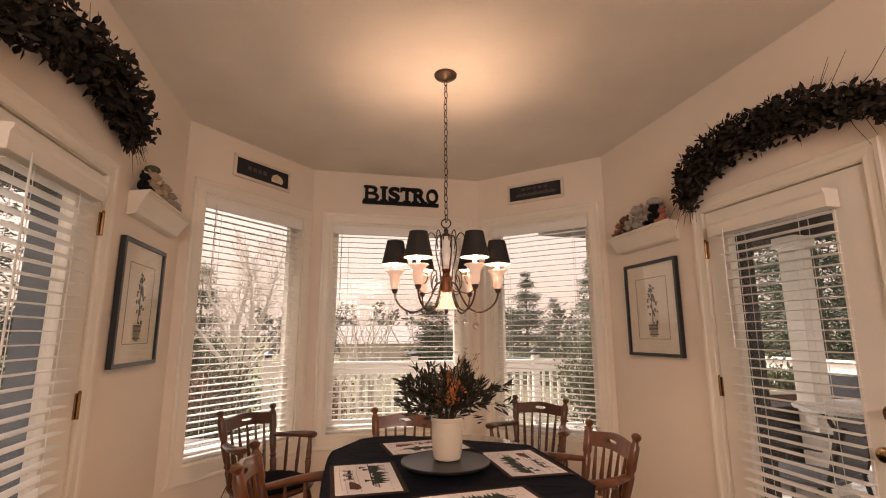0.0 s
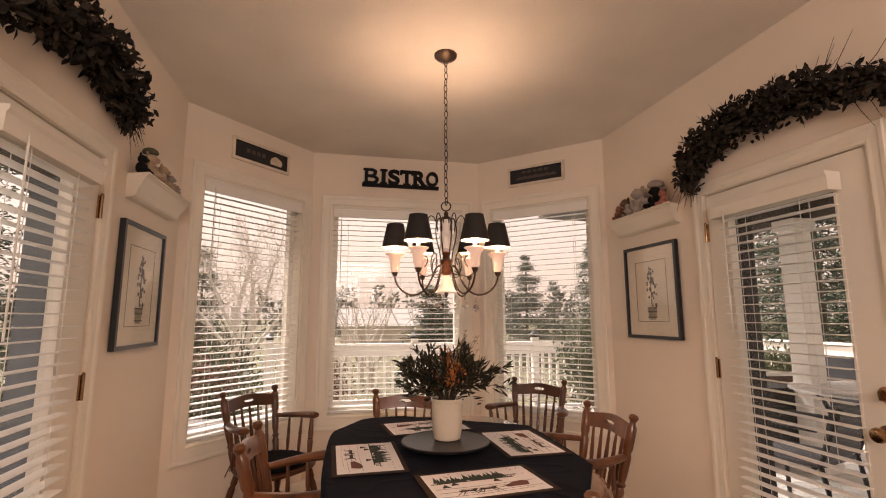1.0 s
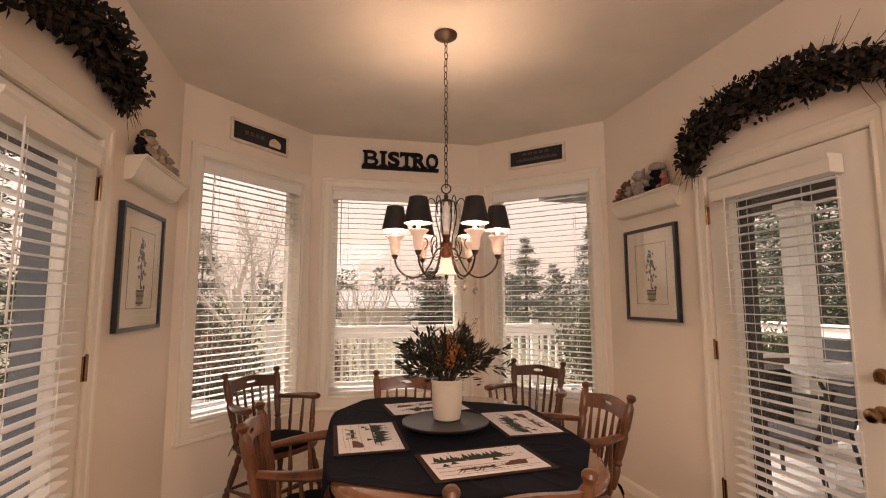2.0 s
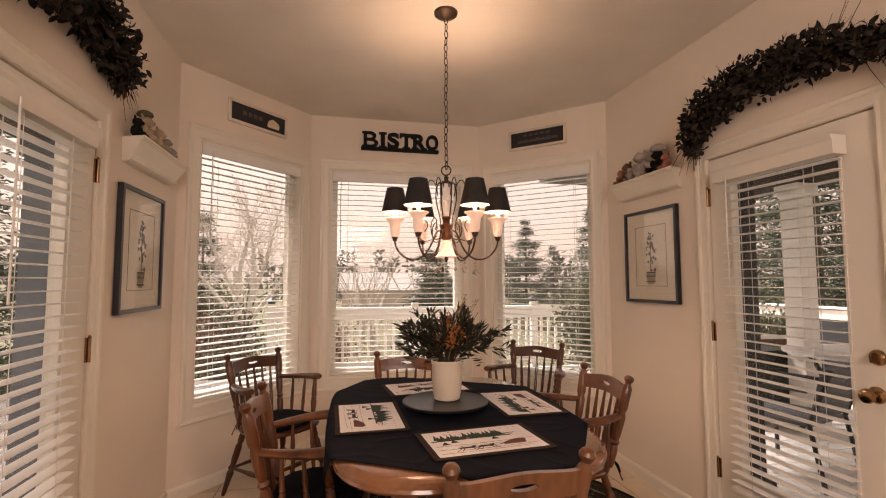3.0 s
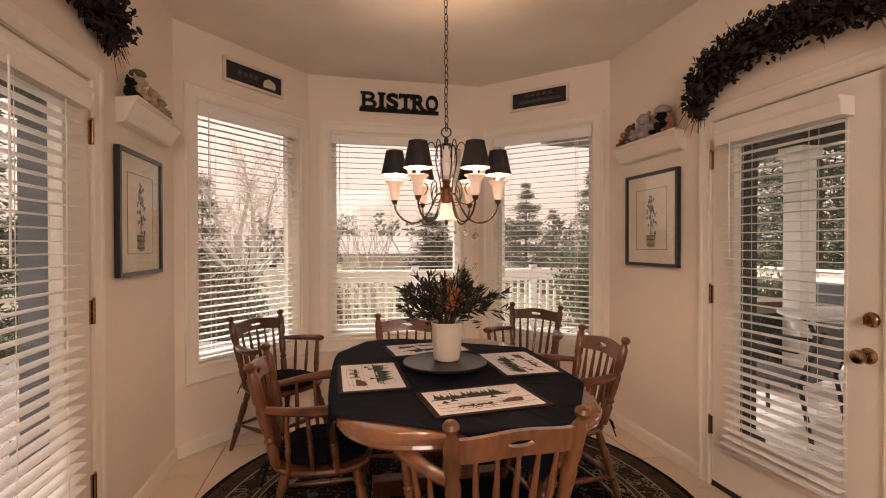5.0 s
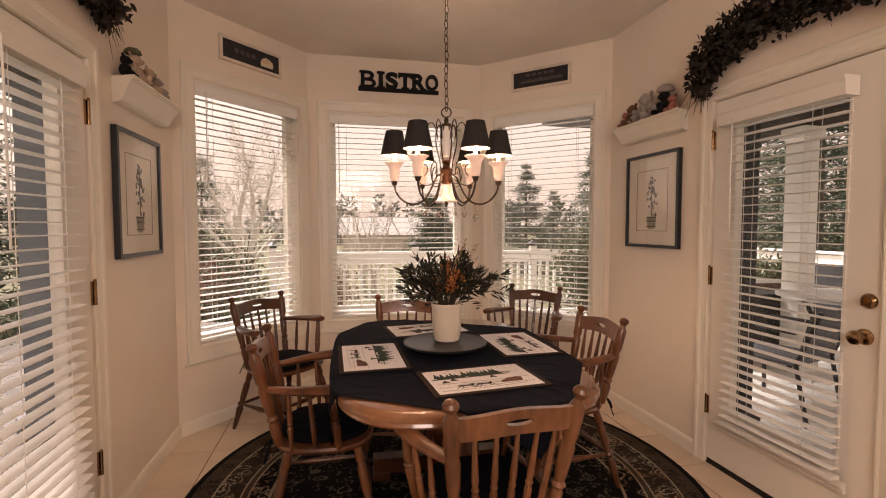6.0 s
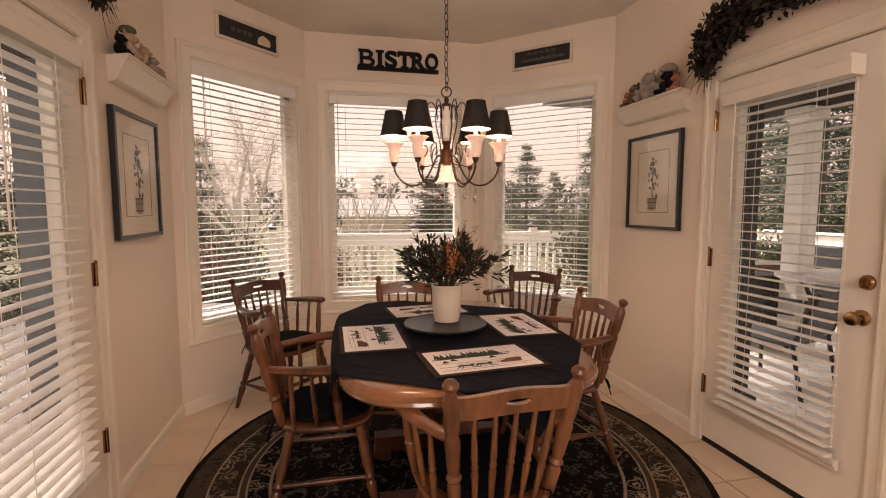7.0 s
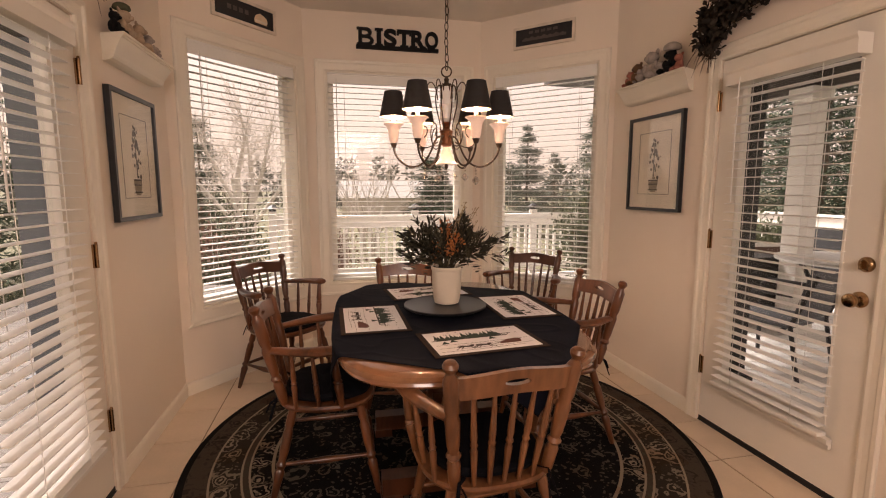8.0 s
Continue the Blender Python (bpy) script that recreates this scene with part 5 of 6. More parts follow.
def garland(w, spine, thick, seed, label, tuft):
    """A swag of dark leaves and twigs along an arch in the wall's plane."""
    rg = random.Random(seed)
    g = thing("garland", w, label, "garland", "leaf garlands over the doors")
    pts = bez([(a, -0.06, b) for a, b in spine], 40)
    bm = bmesh.new()
    tube(bm, pts, 0.018, 7)
    part("vine_core", bm, TWIG, g, "twisted dark vine")
    spots = []
    for i, p in enumerate(pts):
        t = i / 40
        d = (pts[min(i + 1, 40)] - pts[max(i - 1, 0)]).normalized()
        fat = thick * 1.25 * (0.55 + 0.6 * sin(pi * min(1, 0.15 + t * 0.85))) * (0.85 + 0.3 * noise.noise((t * 9, seed, 0)))
        for _ in range(62):
            o = Vector((rg.gauss(0, 0.4), -abs(rg.gauss(0, 0.45)) + 0.25, rg.gauss(0, 0.5))) * fat
            if o.length > fat * 0.95:
                o *= fat * 0.95 / o.length
            o.y = min(o.y, 0.045)
            spots.append((p + o, (o * 8 + d * rg.choice((-1, 1)) * 0.8)))
    leaf_part("foliage", *leaf_field(seed, spots, 0.040, 0.021, 0.6), GLEAF, g, "small dark rounded leaves")
    bm = bmesh.new()
    for i in range(220):
        k = rg.choice((0, 2, 30, 36, 38, 40, 40)) if i < 150 else rg.randrange(4, 37)
        p = pts[k]
        d = (pts[min(k + 1, 40)] - pts[max(k - 1, 0)]).normalized() * (-1 if k < 20 else 1)
        if i >= 150:
            d = d * 0.5 + Vector((0, 0, rg.choice((-0.7, 1.0))))
        d = (d + Vector((rg.gauss(0, 0.25), rg.gauss(-0.1, 0.2), rg.gauss(0, 0.3)))).normalized()
        ln = rg.uniform(0.06, 0.17) * (tuft if k > 30 else 1.0)
        o = Vector((rg.gauss(0, 0.02), rg.gauss(0, 0.012), rg.gauss(0, 0.025)))
        mid_pt = p + o + d * ln * 0.5 + Vector((0, 0, rg.gauss(0, 0.012)))
        tube(bm, [p + o, mid_pt, p + o + d * ln + Vector((0, 0, rg.gauss(0, 0.02)))], [0.0018, 0.0014, 0.0007], 4)
    for v in bm.verts:
        v.co.y = min(v.co.y, -0.003)
    tagged(part("twig_spray", bm, TWIG, g, "thin bare twigs"), kind="stuff")
    return g


garland(W_R, [(0.96, 2.12), (0.99, 2.39), (1.36, 2.29), (1.68, 2.40), (2.05, 2.16)], 0.096, 21, "arched swag of dark leaves and twigs above the door", 1.6)
garland(W_L, [(4.27, 2.26), (4.18, 2.38), (3.88, 2.38), (3.60, 2.41), (3.25, 2.12)], 0.100, 22, "arched swag of dark leaves and twigs above the door", 1.5)

# ---- outdoors: ground, deck, rail, porch ----
GROUND_Z = -0.95
GRASS = mat("winter_lawn", (0.16, 0.15, 0.085), 0.95, second=(0.085, 0.080, 0.045), scale=0.6, fine=25, bump=0.5)
DECKWOOD = mat("pale_grey_deck_board", (0.60, 0.58, 0.55), 0.7, second=(0.44, 0.425, 0.40), scale=3, fine=60, stretch=(0.15, 1, 1), bump=0.15, per_piece=0.3)
# darker boards left of the bay keep the left blind's gaps dark
DECKDARK = mat("dark_brown_deck_board", (0.13, 0.11, 0.095), 0.75, second=(0.075, 0.065, 0.056), scale=3, fine=60, stretch=(0.15, 1, 1), bump=0.15, per_piece=0.3)
WHITEPAINT = mat("white_exterior_paint", (0.74, 0.71, 0.66), 0.55, vary=0.06, scale=4, bump=0.08)
GREYSIDE = mat("blue_grey_siding", (0.13, 0.15, 0.175), 0.6, vary=0.12, scale=4, bump=0.1)
SOFFIT = mat("dark_brown_soffit", (0.070, 0.060, 0.054), 0.7, vary=0.08, scale=3)
CAPMETAL = mat("dark_lantern_metal", (0.03, 0.03, 0.03), 0.5, metal=0.5)
bm = bmesh.new()
R_OUT = 900
ringv = [bm.verts.new((R_OUT * cos(2 * pi * i / 48), R_OUT * sin(2 * pi * i / 48), GROUND_Z)) for i in range(48)]
bm.faces.new(ringv)
tagged(part("ground", bm, GRASS), "dull winter lawn reaching to the horizon", "ground", kind="structure")


def in_room(x, y, grow=0.30):
    for a, b in zip(room, room[1:] + room[:1]):
        d = (b - a).normalized()
        if (Vector((x, y)) - a).dot(Vector((-d.y, d.x))) > grow:
            return False
    return True


deck = thing("deck", W_2 @ Matrix.Translation((0, 0, -0.035)), "pale grey board deck around the bay", "deck", kind="structure")
RAIL_Y = 3.13
for side in (1, -1):
    y = RAIL_Y + 0.06
    while y > -6.0:
        s = 7.6 if side > 0 else -3.6
        limit = 0.6 * side + 0.3
        x = s
        while (x - limit) * side > 0:
            q = W_2 @ Vector((x - side * 0.05, y, 0))
            q2 = W_2 @ Vector((x - side * 0.05, y - 0.14, 0))
            if in_room(q.x, q.y, 0.15) or in_room(q2.x, q2.y, 0.15):
                break
            x -= side * 0.05
        if abs(s - x) > 0.2:
            bm = bmesh.new()
            quad_box(bm, min(s, x), max(s, x), y - 0.134, y, -0.03, 0.0)
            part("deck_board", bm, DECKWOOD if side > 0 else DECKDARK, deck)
        y -= 0.14


def railing(at, length, posts, label, z_top=0.95):
    r = thing("deck_railing", at, label, "railing", "white deck railings")
    for nm, a in (("top_rail", (-0.07, 0.07, z_top - 0.035, z_top)), ("fascia", (-0.02, 0.02, z_top - 0.19, z_top - 0.036)), ("bottom_rail", (-0.03, 0.03, 0.08, 0.15))):
        bm = bmesh.new()
        quad_box(bm, 0, length, *a)
        part(nm, bm, WHITEPAINT, r, bevel=0.004)
    bm = bmesh.new()
    quad_box(bm, -0.019, 0.019, -0.019, 0.019, 0.151, z_top - 0.191)
    me = data_of("baluster", bm, WHITEPAINT)
    n = int(length / 0.125)
    for i in range(1, n):
        again("baluster", me, r, Matrix.Translation((length * i / n, 0, 0)))
    for x in posts:
        bm = bmesh.new()
        quad_box(bm, x - 0.05, x + 0.05, -0.05, 0.05, -0.035, z_top + 0.07)
        p = part("post", bm, WHITEPAINT, r, bevel=0.005)
        bm = bmesh.new()
        lathe(bm, [(0.05, z_top + 0.071), (0.05, z_top + 0.10), (0.11, z_top + 0.105), (0.06, z_top + 0.14), (0.015, z_top + 0.165), (0.001, z_top + 0.17)], 8, Matrix.Translation((x, 0, 0)))
        part("lantern_cap", bm, CAPMETAL, p, "dark metal lantern cap")
    return r


rail_start = -0.71
railing(W_2 @ Matrix.Translation((rail_start, RAIL_Y, 0)), 8.3, (0.0, 2.08, 4.02, 6.1, 8.2), "white painted deck railing with lantern posts")
railing(W_2 @ Matrix.Translation((7.5, RAIL_Y - 0.2, 0)) @ pose(0, 0, 0, 0, 0, -90), 8.0, (2.6, 5.2), "white painted side railing of the deck")
railing(W_2 @ Matrix.Translation((-3.5, 0.6, 0)) @ pose(0, 0, 0, 0, 0, -90), 6.0, (0.05, 2.0, 4.0), "white painted side railing of the deck")


def column(x, y, w, material, top, label):
    c = thing("porch_column", pose(x, y, -0.035, 0, 0, 12), label, "column", "porch columns")
    bm = bmesh.new()
    quad_box(bm, -w / 2, w / 2, -w / 2, w / 2, 0.14, top - 0.10)
    part("shaft", bm, material, c, bevel=0.008)
    for z0, z1, k in ((0.0, 0.14, 0.035), (top - 0.10, top, 0.03)):
        bm = bmesh.new()
        quad_box(bm, -w / 2 - k, w / 2 + k, -w / 2 - k, w / 2 + k, z0, z1)
        part("plinth" if z0 == 0 else "capital", bm, material, c, bevel=0.006)


column(3.40, 4.47, 0.18, WHITEPAINT, 2.295, "white square porch column on the deck")
column(-2.61, 3.15, 0.27, GREYSIDE, 2.295, "blue-grey square porch column on the deck")
column(2.00, 3.096, 0.09, CAPMETAL, 2.45, "slim dark metal porch post beside the door")
# porch roofs beside the bay, with beams
for nm, m, a, lab in (("porch_roof", W_R, (-1.55, 5.9, THICK + 0.01, 2.75), "dark porch roof over the deck"), ("porch_roof", W_L, (4.2, 5.9, THICK + 0.01, 1.25), "dark porch roof over the side deck")):
    pr = thing(nm, m, lab, "roof", "porch roofs")
    bm = bmesh.new()
    quad_box(bm, a[0], a[1], a[2], a[3], 2.42, 2.60)
    part("soffit", bm, SOFFIT, pr)
    bm = bmesh.new()
    quad_box(bm, a[0], a[1], a[3] - 0.42, a[3] - 0.22, 2.26, 2.419)
    part("beam", bm, SOFFIT, pr)
# eaves over the bay
for m, ln in ((W_1, LEN_1), (W_2, LEN_2), (W_3, LEN_3)):
    bm = bmesh.new()
    quad_box(bm, -0.12, ln + 0.12, THICK + 0.01, 0.52, 2.40, 2.44)
    ob = part("eave", bm, SOFFIT, at=m)
    tagged(ob, "dark painted eave above the bay window", "eave", kind="structure")

# ---- patio furniture ----
PATIOBLACK = mat("black_patio_metal", (0.015, 0.015, 0.016), 0.5, vary=0.2, scale=20)
TABLETOP = mat("white_stone_top", (0.62, 0.61, 0.58), 0.4, vary=0.25, scale=25, fine=90)
SLING = mat("grey_sling_cloth", (0.10, 0.105, 0.115), 0.85, vary=0.12, scale=40, bump=0.3, fine=400)
TERRA = mat("brown_planter", (0.13, 0.075, 0.05), 0.75, vary=0.2, scale=8, bump=0.2)
DZ = -0.035
pt = thing("patio_table", pose(3.56, 4.08, DZ), "round patio table with pale top and black legs", "table")
bm = bmesh.new()
lathe(bm, [(0.50, 0.735), (0.53, 0.74), (0.535, 0.755), (0.525, 0.768), (0.0005, 0.770)], 48)
part("tabletop", bm, TABLETOP, pt, smooth=True)
for i in range(4):
    a = pi / 4 + i * pi / 2
    bm = bmesh.new()
    tube(bm, bez([(0.36 * cos(a), 0.36 * sin(a), 0.735), (0.10 * cos(a), 0.10 * sin(a), 0.45), (0.30 * cos(a), 0.30 * sin(a), 0.2), (0.44 * cos(a), 0.44 * sin(a), 0.0)], 10), 0.019, 8)
    part("leg", bm, PATIOBLACK, pt, smooth=True)
bm = bmesh.new()
tube(bm, [(0.27 * cos(2 * pi * i / 24), 0.27 * sin(2 * pi * i / 24), 0.40) for i in range(25)], 0.010, 6, cap=False)
part("ring_brace", bm, PATIOBLACK, pt)


def patio_chair(at, label, back=1.02):
    c = thing("patio_chair", at, label, "chair", "black patio chairs")
    for sy in (-1, 1):
        bm = bmesh.new()
        tube(bm, [(0.24, sy * 0.26, 0.0), (0.25, sy * 0.26, 0.60), (0.20, sy * 0.26, 0.64), (-0.22, sy * 0.26, 0.64)], 0.016, 8)
        part("front_leg", bm, PATIOBLACK, c, smooth=True)
        bm = bmesh.new()
        tube(bm, [(-0.30, sy * 0.25, 0.0), (-0.22, sy * 0.25, 0.42), (-0.36, sy * 0.25, back)], 0.016, 8)
        part("back_leg", bm, PATIOBLACK, c, smooth=True)
    bm = bmesh.new()
    quad_box(bm, -0.22, 0.25, -0.25, 0.25, 0.40, 0.42)
    part("seat", bm, SLING, c, bevel=0.006)
    bm = bmesh.new()
    vs = quad_box(bm, -0.012, 0.012, -0.245, 0.245, 0.0, back - 0.44)
    bmesh.ops.transform(bm, matrix=pose(-0.23, 0, 0.45, 0, -13.5, 0), verts=vs)
    part("backrest", bm, SLING, c, bevel=0.006)
    return c


patio_chair(pose(3.92, 4.75, DZ, 0, 0, 225), "grey sling patio chair with black frame", 0.95)
cart = thing("patio_cart", pose(3.05, 4.72, DZ, 0, 0, 14), "black lidded patio cart on the deck", "cart")
bm = bmesh.new()
quad_box(bm, -0.27, 0.27, -0.22, 0.22, 0.16, 0.66)
part("body", bm, PATIOBLACK, cart, bevel=0.012)
bm = bmesh.new()
quad_box(bm, -0.285, 0.285, -0.235, 0.235, 0.663, 0.715)
part("lid", bm, PATIOBLACK, cart, bevel=0.014)
for sx in (-0.23, 0.23):
    for sy in (-0.18, 0.18):
        bm = bmesh.new()
        quad_box(bm, sx - 0.02, sx + 0.02, sy - 0.02, sy + 0.02, 0.0, 0.16)
        part("leg", bm, PATIOBLACK, cart)
bm = bmesh.new()
tube(bm, [(-0.15, -0.235, 0.60), (-0.15, -0.265, 0.60), (0.15, -0.265, 0.60), (0.15, -0.235, 0.60)], 0.009, 6)
part("handle", bm, PATIOBLACK, cart)
patio_chair(pose(2.55, 3.50, DZ, 0, 0, 118), "black patio chair with sling seat beside the door", 0.80)
planter = thing("planter", pose(3.68, 5.25, DZ, 0, 0, 6), "brown trough planter of leafy stems on a black stand", "planter")
bm = bmesh.new()
for a in ((-0.34, 0.34, -0.16, -0.135), (-0.34, 0.34, 0.135, 0.16), (-0.34, -0.315, -0.135, 0.135), (0.315, 0.34, -0.135, 0.135), (-0.315, 0.315, -0.135, 0.135)):
    quad_box(bm, *a, 0.46, 0.79 if a[3] - a[2] < 0.05 or a[1] - a[0] < 0.05 else 0.75)
part("trough", bm, TERRA, planter)
bm = bmesh.new()
for a in ((-0.365, 0.365, -0.185, -0.161), (-0.365, 0.365, 0.161, 0.185), (-0.365, -0.341, -0.161, 0.161), (0.341, 0.365, -0.161, 0.161)):
    quad_box(bm, *a, 0.755, 0.795)
part("rim", bm, WHITEPAINT, planter, "pale painted rim")
for sx in (-0.28, 0.28):
    for sy in (-0.12, 0.12):
        bm = bmesh.new()
        quad_box(bm, sx - 0.02, sx + 0.02, sy - 0.02, sy + 0.02, 0.0, 0.46)
        part("stand_leg", bm, PATIOBLACK, planter)
SHRUB = leaf_mat("grey_green_leaf", (0.05, 0.065, 0.030), (0.17, 0.19, 0.10))
rng = random.Random(9)
sp = []
for i in range(700):
    a, px, py = rng.uniform(0, 2 * pi), rng.uniform(-0.31, 0.31), rng.uniform(-0.13, 0.13)
    sp.append(((px, py, 0.76 + abs(rng.gauss(0, 0.14))), (cos(a) * 0.4, sin(a) * 0.4, 0.8)))
leaf_part("foliage", *leaf_field(31, sp, 0.06, 0.02, 0.5), SHRUB, planter)

# ---- trees and shrubs ----
BIRCH = mat("white_birch_bark", (0.80, 0.76, 0.70), 0.8, second=(0.50, 0.46, 0.42), scale=9, stretch=(1, 1, 3), fine=40, bump=0.2)
TWIGGREY = mat("pale_twig", (0.58, 0.53, 0.48), 0.85, vary=0.3, scale=20)
BARK = mat("brown_bark", (0.13, 0.10, 0.075), 0.9, vary=0.3, scale=12, bump=0.4)
CONIFER = leaf_mat("conifer_needles", (0.020, 0.038, 0.024), (0.075, 0.105, 0.065), 0.7)
# haze is mixed into this needle colour, greyer and lighter than CONIFER
CONIFER_HAZED = leaf_mat("hazed_conifer_needles", (0.085, 0.10, 0.085), (0.22, 0.24, 0.20), 0.7)
HEDGE = leaf_mat("hedge_leaf", (0.030, 0.042, 0.020), (0.13, 0.14, 0.075))
REDLEAF = leaf_mat("reddish_shrub_leaf", (0.09, 0.045, 0.032), (0.26, 0.15, 0.11))


def bare_tree(x, y, height, stems, seed, bark, fine, label, spread=0.5, fork=0.9, twigs=True, r0=0.075):
    rg = random.Random(seed)
    t = thing("bare_tree", pose(x, y, GROUND_Z), label, "tree", "bare winter trees")
    big, small = bmesh.new(), bmesh.new()

    def grow(p, d, ln, r, depth):
        n = 4
        pts, rr = [p.copy()], [r]
        for i in range(n):
            d = (d + Vector((rg.gauss(0, 0.10), rg.gauss(0, 0.10), rg.gauss(0.05, 0.06)))).normalized()
            p = p + d * ln / n
            pts.append(p.copy())
            rr.append(r * (1 - 0.45 * (i + 1) / n))
        tube(big if depth < 2 else small, pts, rr, 7 if depth < 2 else 4, cap=False)
        if depth >= 4 or r < 0.003:
            return
        k = 3 if depth < 3 else 4
        for i in range(k):
            q = pts[rg.randrange(1, n + 1)] if i else pts[-1]
            side = Vector((rg.gauss(0, 1), rg.gauss(0, 1), rg.gauss(0.3, 0.5))).normalized()
            nd = (d * (1.0 if i == 0 else 0.75) + side * (0.25 if i == 0 else 0.65)).normalized()
            grow(q, nd, ln * rg.uniform(0.55, 0.8), rr[-1] * (0.85 if i == 0 else 0.6), depth + 1)

    for i in range(stems):
        a = 2 * pi * i / stems + rg.uniform(-0.4, 0.4)
        base = Vector((0.08 * cos(a), 0.08 * sin(a), 0.0))
        up = Vector((0.02 * cos(a), 0.02 * sin(a), 1)).normalized()
        mid_p = base + up * fork
        tube(big, [base, base + up * fork * 0.5, mid_p], [r0 * 1.3, r0 * 1.1, r0], 8, cap=False)
        grow(mid_p, Vector((spread * cos(a), spread * sin(a), 1)).normalized(), height * 0.34, r0, 0)
    part("trunk", big, bark, t, smooth=True)
    tagged(part("twig_crown", small, fine, t), kind="stuff")
    return t


def birch(x, y, seed, label):
    """Two white stems from one stool, with long straight limbs fanning out from low forks."""
    rg = random.Random(seed)
    t = thing("birch_tree", pose(x, y, GROUND_Z), label, "tree", "bare winter trees")
    twigs = bmesh.new()

    def side_shoots(pts, r, depth):
        for q, nxt in zip(pts[1:], pts[2:] + [pts[-1] + (pts[-1] - pts[-2])]):
            for _ in range(3 if depth == 0 else 2):
                d = ((nxt - q).normalized() + Vector((rg.gauss(0, 0.55), rg.gauss(0, 0.55), rg.gauss(0.15, 0.3)))).normalized()
                ln = rg.uniform(0.35, 0.9) * (1.0 if depth == 0 else 0.55)
                s = [q, q + d * ln * 0.5 + Vector((rg.gauss(0, 0.03), rg.gauss(0, 0.03), 0.02)), q + d * ln + Vector((0, 0, rg.gauss(0, 0.06)))]
                tube(twigs, s, [r, r * 0.7, r * 0.35], 4, cap=False)
                if depth < 2:
                    side_shoots(s, r * 0.6, depth + 1)

    # foot of the limb, lean along x, length, radius
    for x0, z0, lean, ln, rad in ((-0.12, 0.0, -0.03, 2.6, 0.115), (0.20, 0.0, 0.03, 2.4, 0.105), (-0.16, 1.25, -0.78, 2.5, 0.050), (-0.18, 1.9, -0.55, 2.2, 0.045),
                                  (-0.20, 2.3, 0.14, 2.0, 0.060), (0.24, 1.3, 0.66, 2.5, 0.048), (0.26, 1.9, 0.40, 2.3, 0.050), (0.26, 2.2, -0.06, 1.9, 0.050)):
        pts, p, d = [], Vector((x0, rg.uniform(-0.05, 0.05), z0)), Vector((sin(lean), rg.uniform(-0.25, 0.25) if z0 else 0.0, cos(lean))).normalized()
        for i in range(7):
            pts.append(p.copy())
            p += d * ln / 6
            d = (d + Vector((rg.gauss(0, 0.05), rg.gauss(0, 0.05), 0.05))).normalized()
        bm = bmesh.new()
        tube(bm, pts, [1.4 * rad * (1 - (0.35 if z0 == 0 else 0.75) * i / 6) for i in range(7)], 9, cap=False)
        part("trunk" if z0 == 0 else "limb", bm, BIRCH, t, smooth=True)
        if z0:
            side_shoots(pts, rad * 0.20, 0)
    tagged(part("twig_crown", twigs, TWIGGREY, t), kind="stuff")
    return t


def conifer(x, y, height, radius, seed, material, label, n=2600, z0=GROUND_Z):
    """A trunk with drooping whorls of needle sprays."""
    rg = np.random.default_rng(seed)
    t = thing("conifer_tree", pose(x, y, z0), label, "tree", "evergreen trees")
    bm = bmesh.new()
    lathe(bm, [(0.05 * height * 0.35, 0), (0.05 * height * 0.22, height * 0.5), (0.004, height * 0.98)], 8)
    part("trunk", bm, BARK, t)
    limbs = bmesh.new()
    spots = []
    whorls = int(height * 4.2)
    for w in range(whorls):
        f = w / whorls
        zc = height * (0.06 + 0.93 * min(1, max(0, f + rg.normal(0, 0.5) / whorls)))
        rr = radius * (1 - f) ** 0.85 * (0.8 + 0.35 * rg.random()) + 0.06
        m = max(4, int(9 * (1 - f) + 3))
        for k in range(m):
            a = 2 * pi * (k + rg.random()) / m
            ln = rr * (0.65 + 0.45 * rg.random())
            tip = Vector((ln * cos(a), ln * sin(a), zc + rg.uniform(-0.34, 0.04) * ln + 0.1))
            tube(limbs, [(0, 0, zc), tip], [0.012, 0.004], 4, cap=False)
            per = max(4, int(3.0 * n / (whorls * m) * (0.4 + 1.2 * ln / radius)))
            for _ in range(per):
                s = rg.uniform(0.15, 1.02)
                p = np.array((tip.x * s, tip.y * s, zc + (tip.z - zc) * s)) + rg.normal(0, 0.07 + 0.05 * ln, 3) * (1, 1, 0.8)
                spots.append((p, (cos(a), sin(a), -0.15)))
    part("limb_frame", limbs, BARK, t)
    leaf_part("crown", *leaf_field(seed, spots, 0.052 * height ** 0.5, 0.013 * height ** 0.5, 0.5), material, t)
    return t


def shrub(x, y, rx, ry, rz, seed, material, label, n=1800, leaf=0.07, z0=GROUND_Z):
    rg = np.random.default_rng(seed)
    t = thing("shrub", pose(x, y, z0), label, "shrub", "garden shrubs")
    bm = bmesh.new()
    spots = []
    for k in range(16):
        a, e = rg.uniform(0, 2 * pi), rg.uniform(0.35, 1.35)
        d = Vector((cos(a) * cos(e) * rx, sin(a) * cos(e) * ry, sin(e) * rz)) * rg.uniform(0.75, 1.08)
        tube(bm, [(0, 0, 0), d * 0.5 + Vector((0, 0, 0.1)), d], [0.02, 0.012, 0.004], 5, cap=False)
        for _ in range(n // 16):
            s = rg.uniform(0.35, 1.0)
            p = np.array(d) * s + rg.normal(0, 0.16, 3) * (rx, ry, rz * 0.8)
            if p[2] > 0.02:
                spots.append((p, p + (0, 0, 0.2)))
    part("stem_frame", bm, BARK, t)
    leaf_part("foliage", *leaf_field(seed, spots, leaf, leaf * 0.5, 0.7), material, t)
    return t


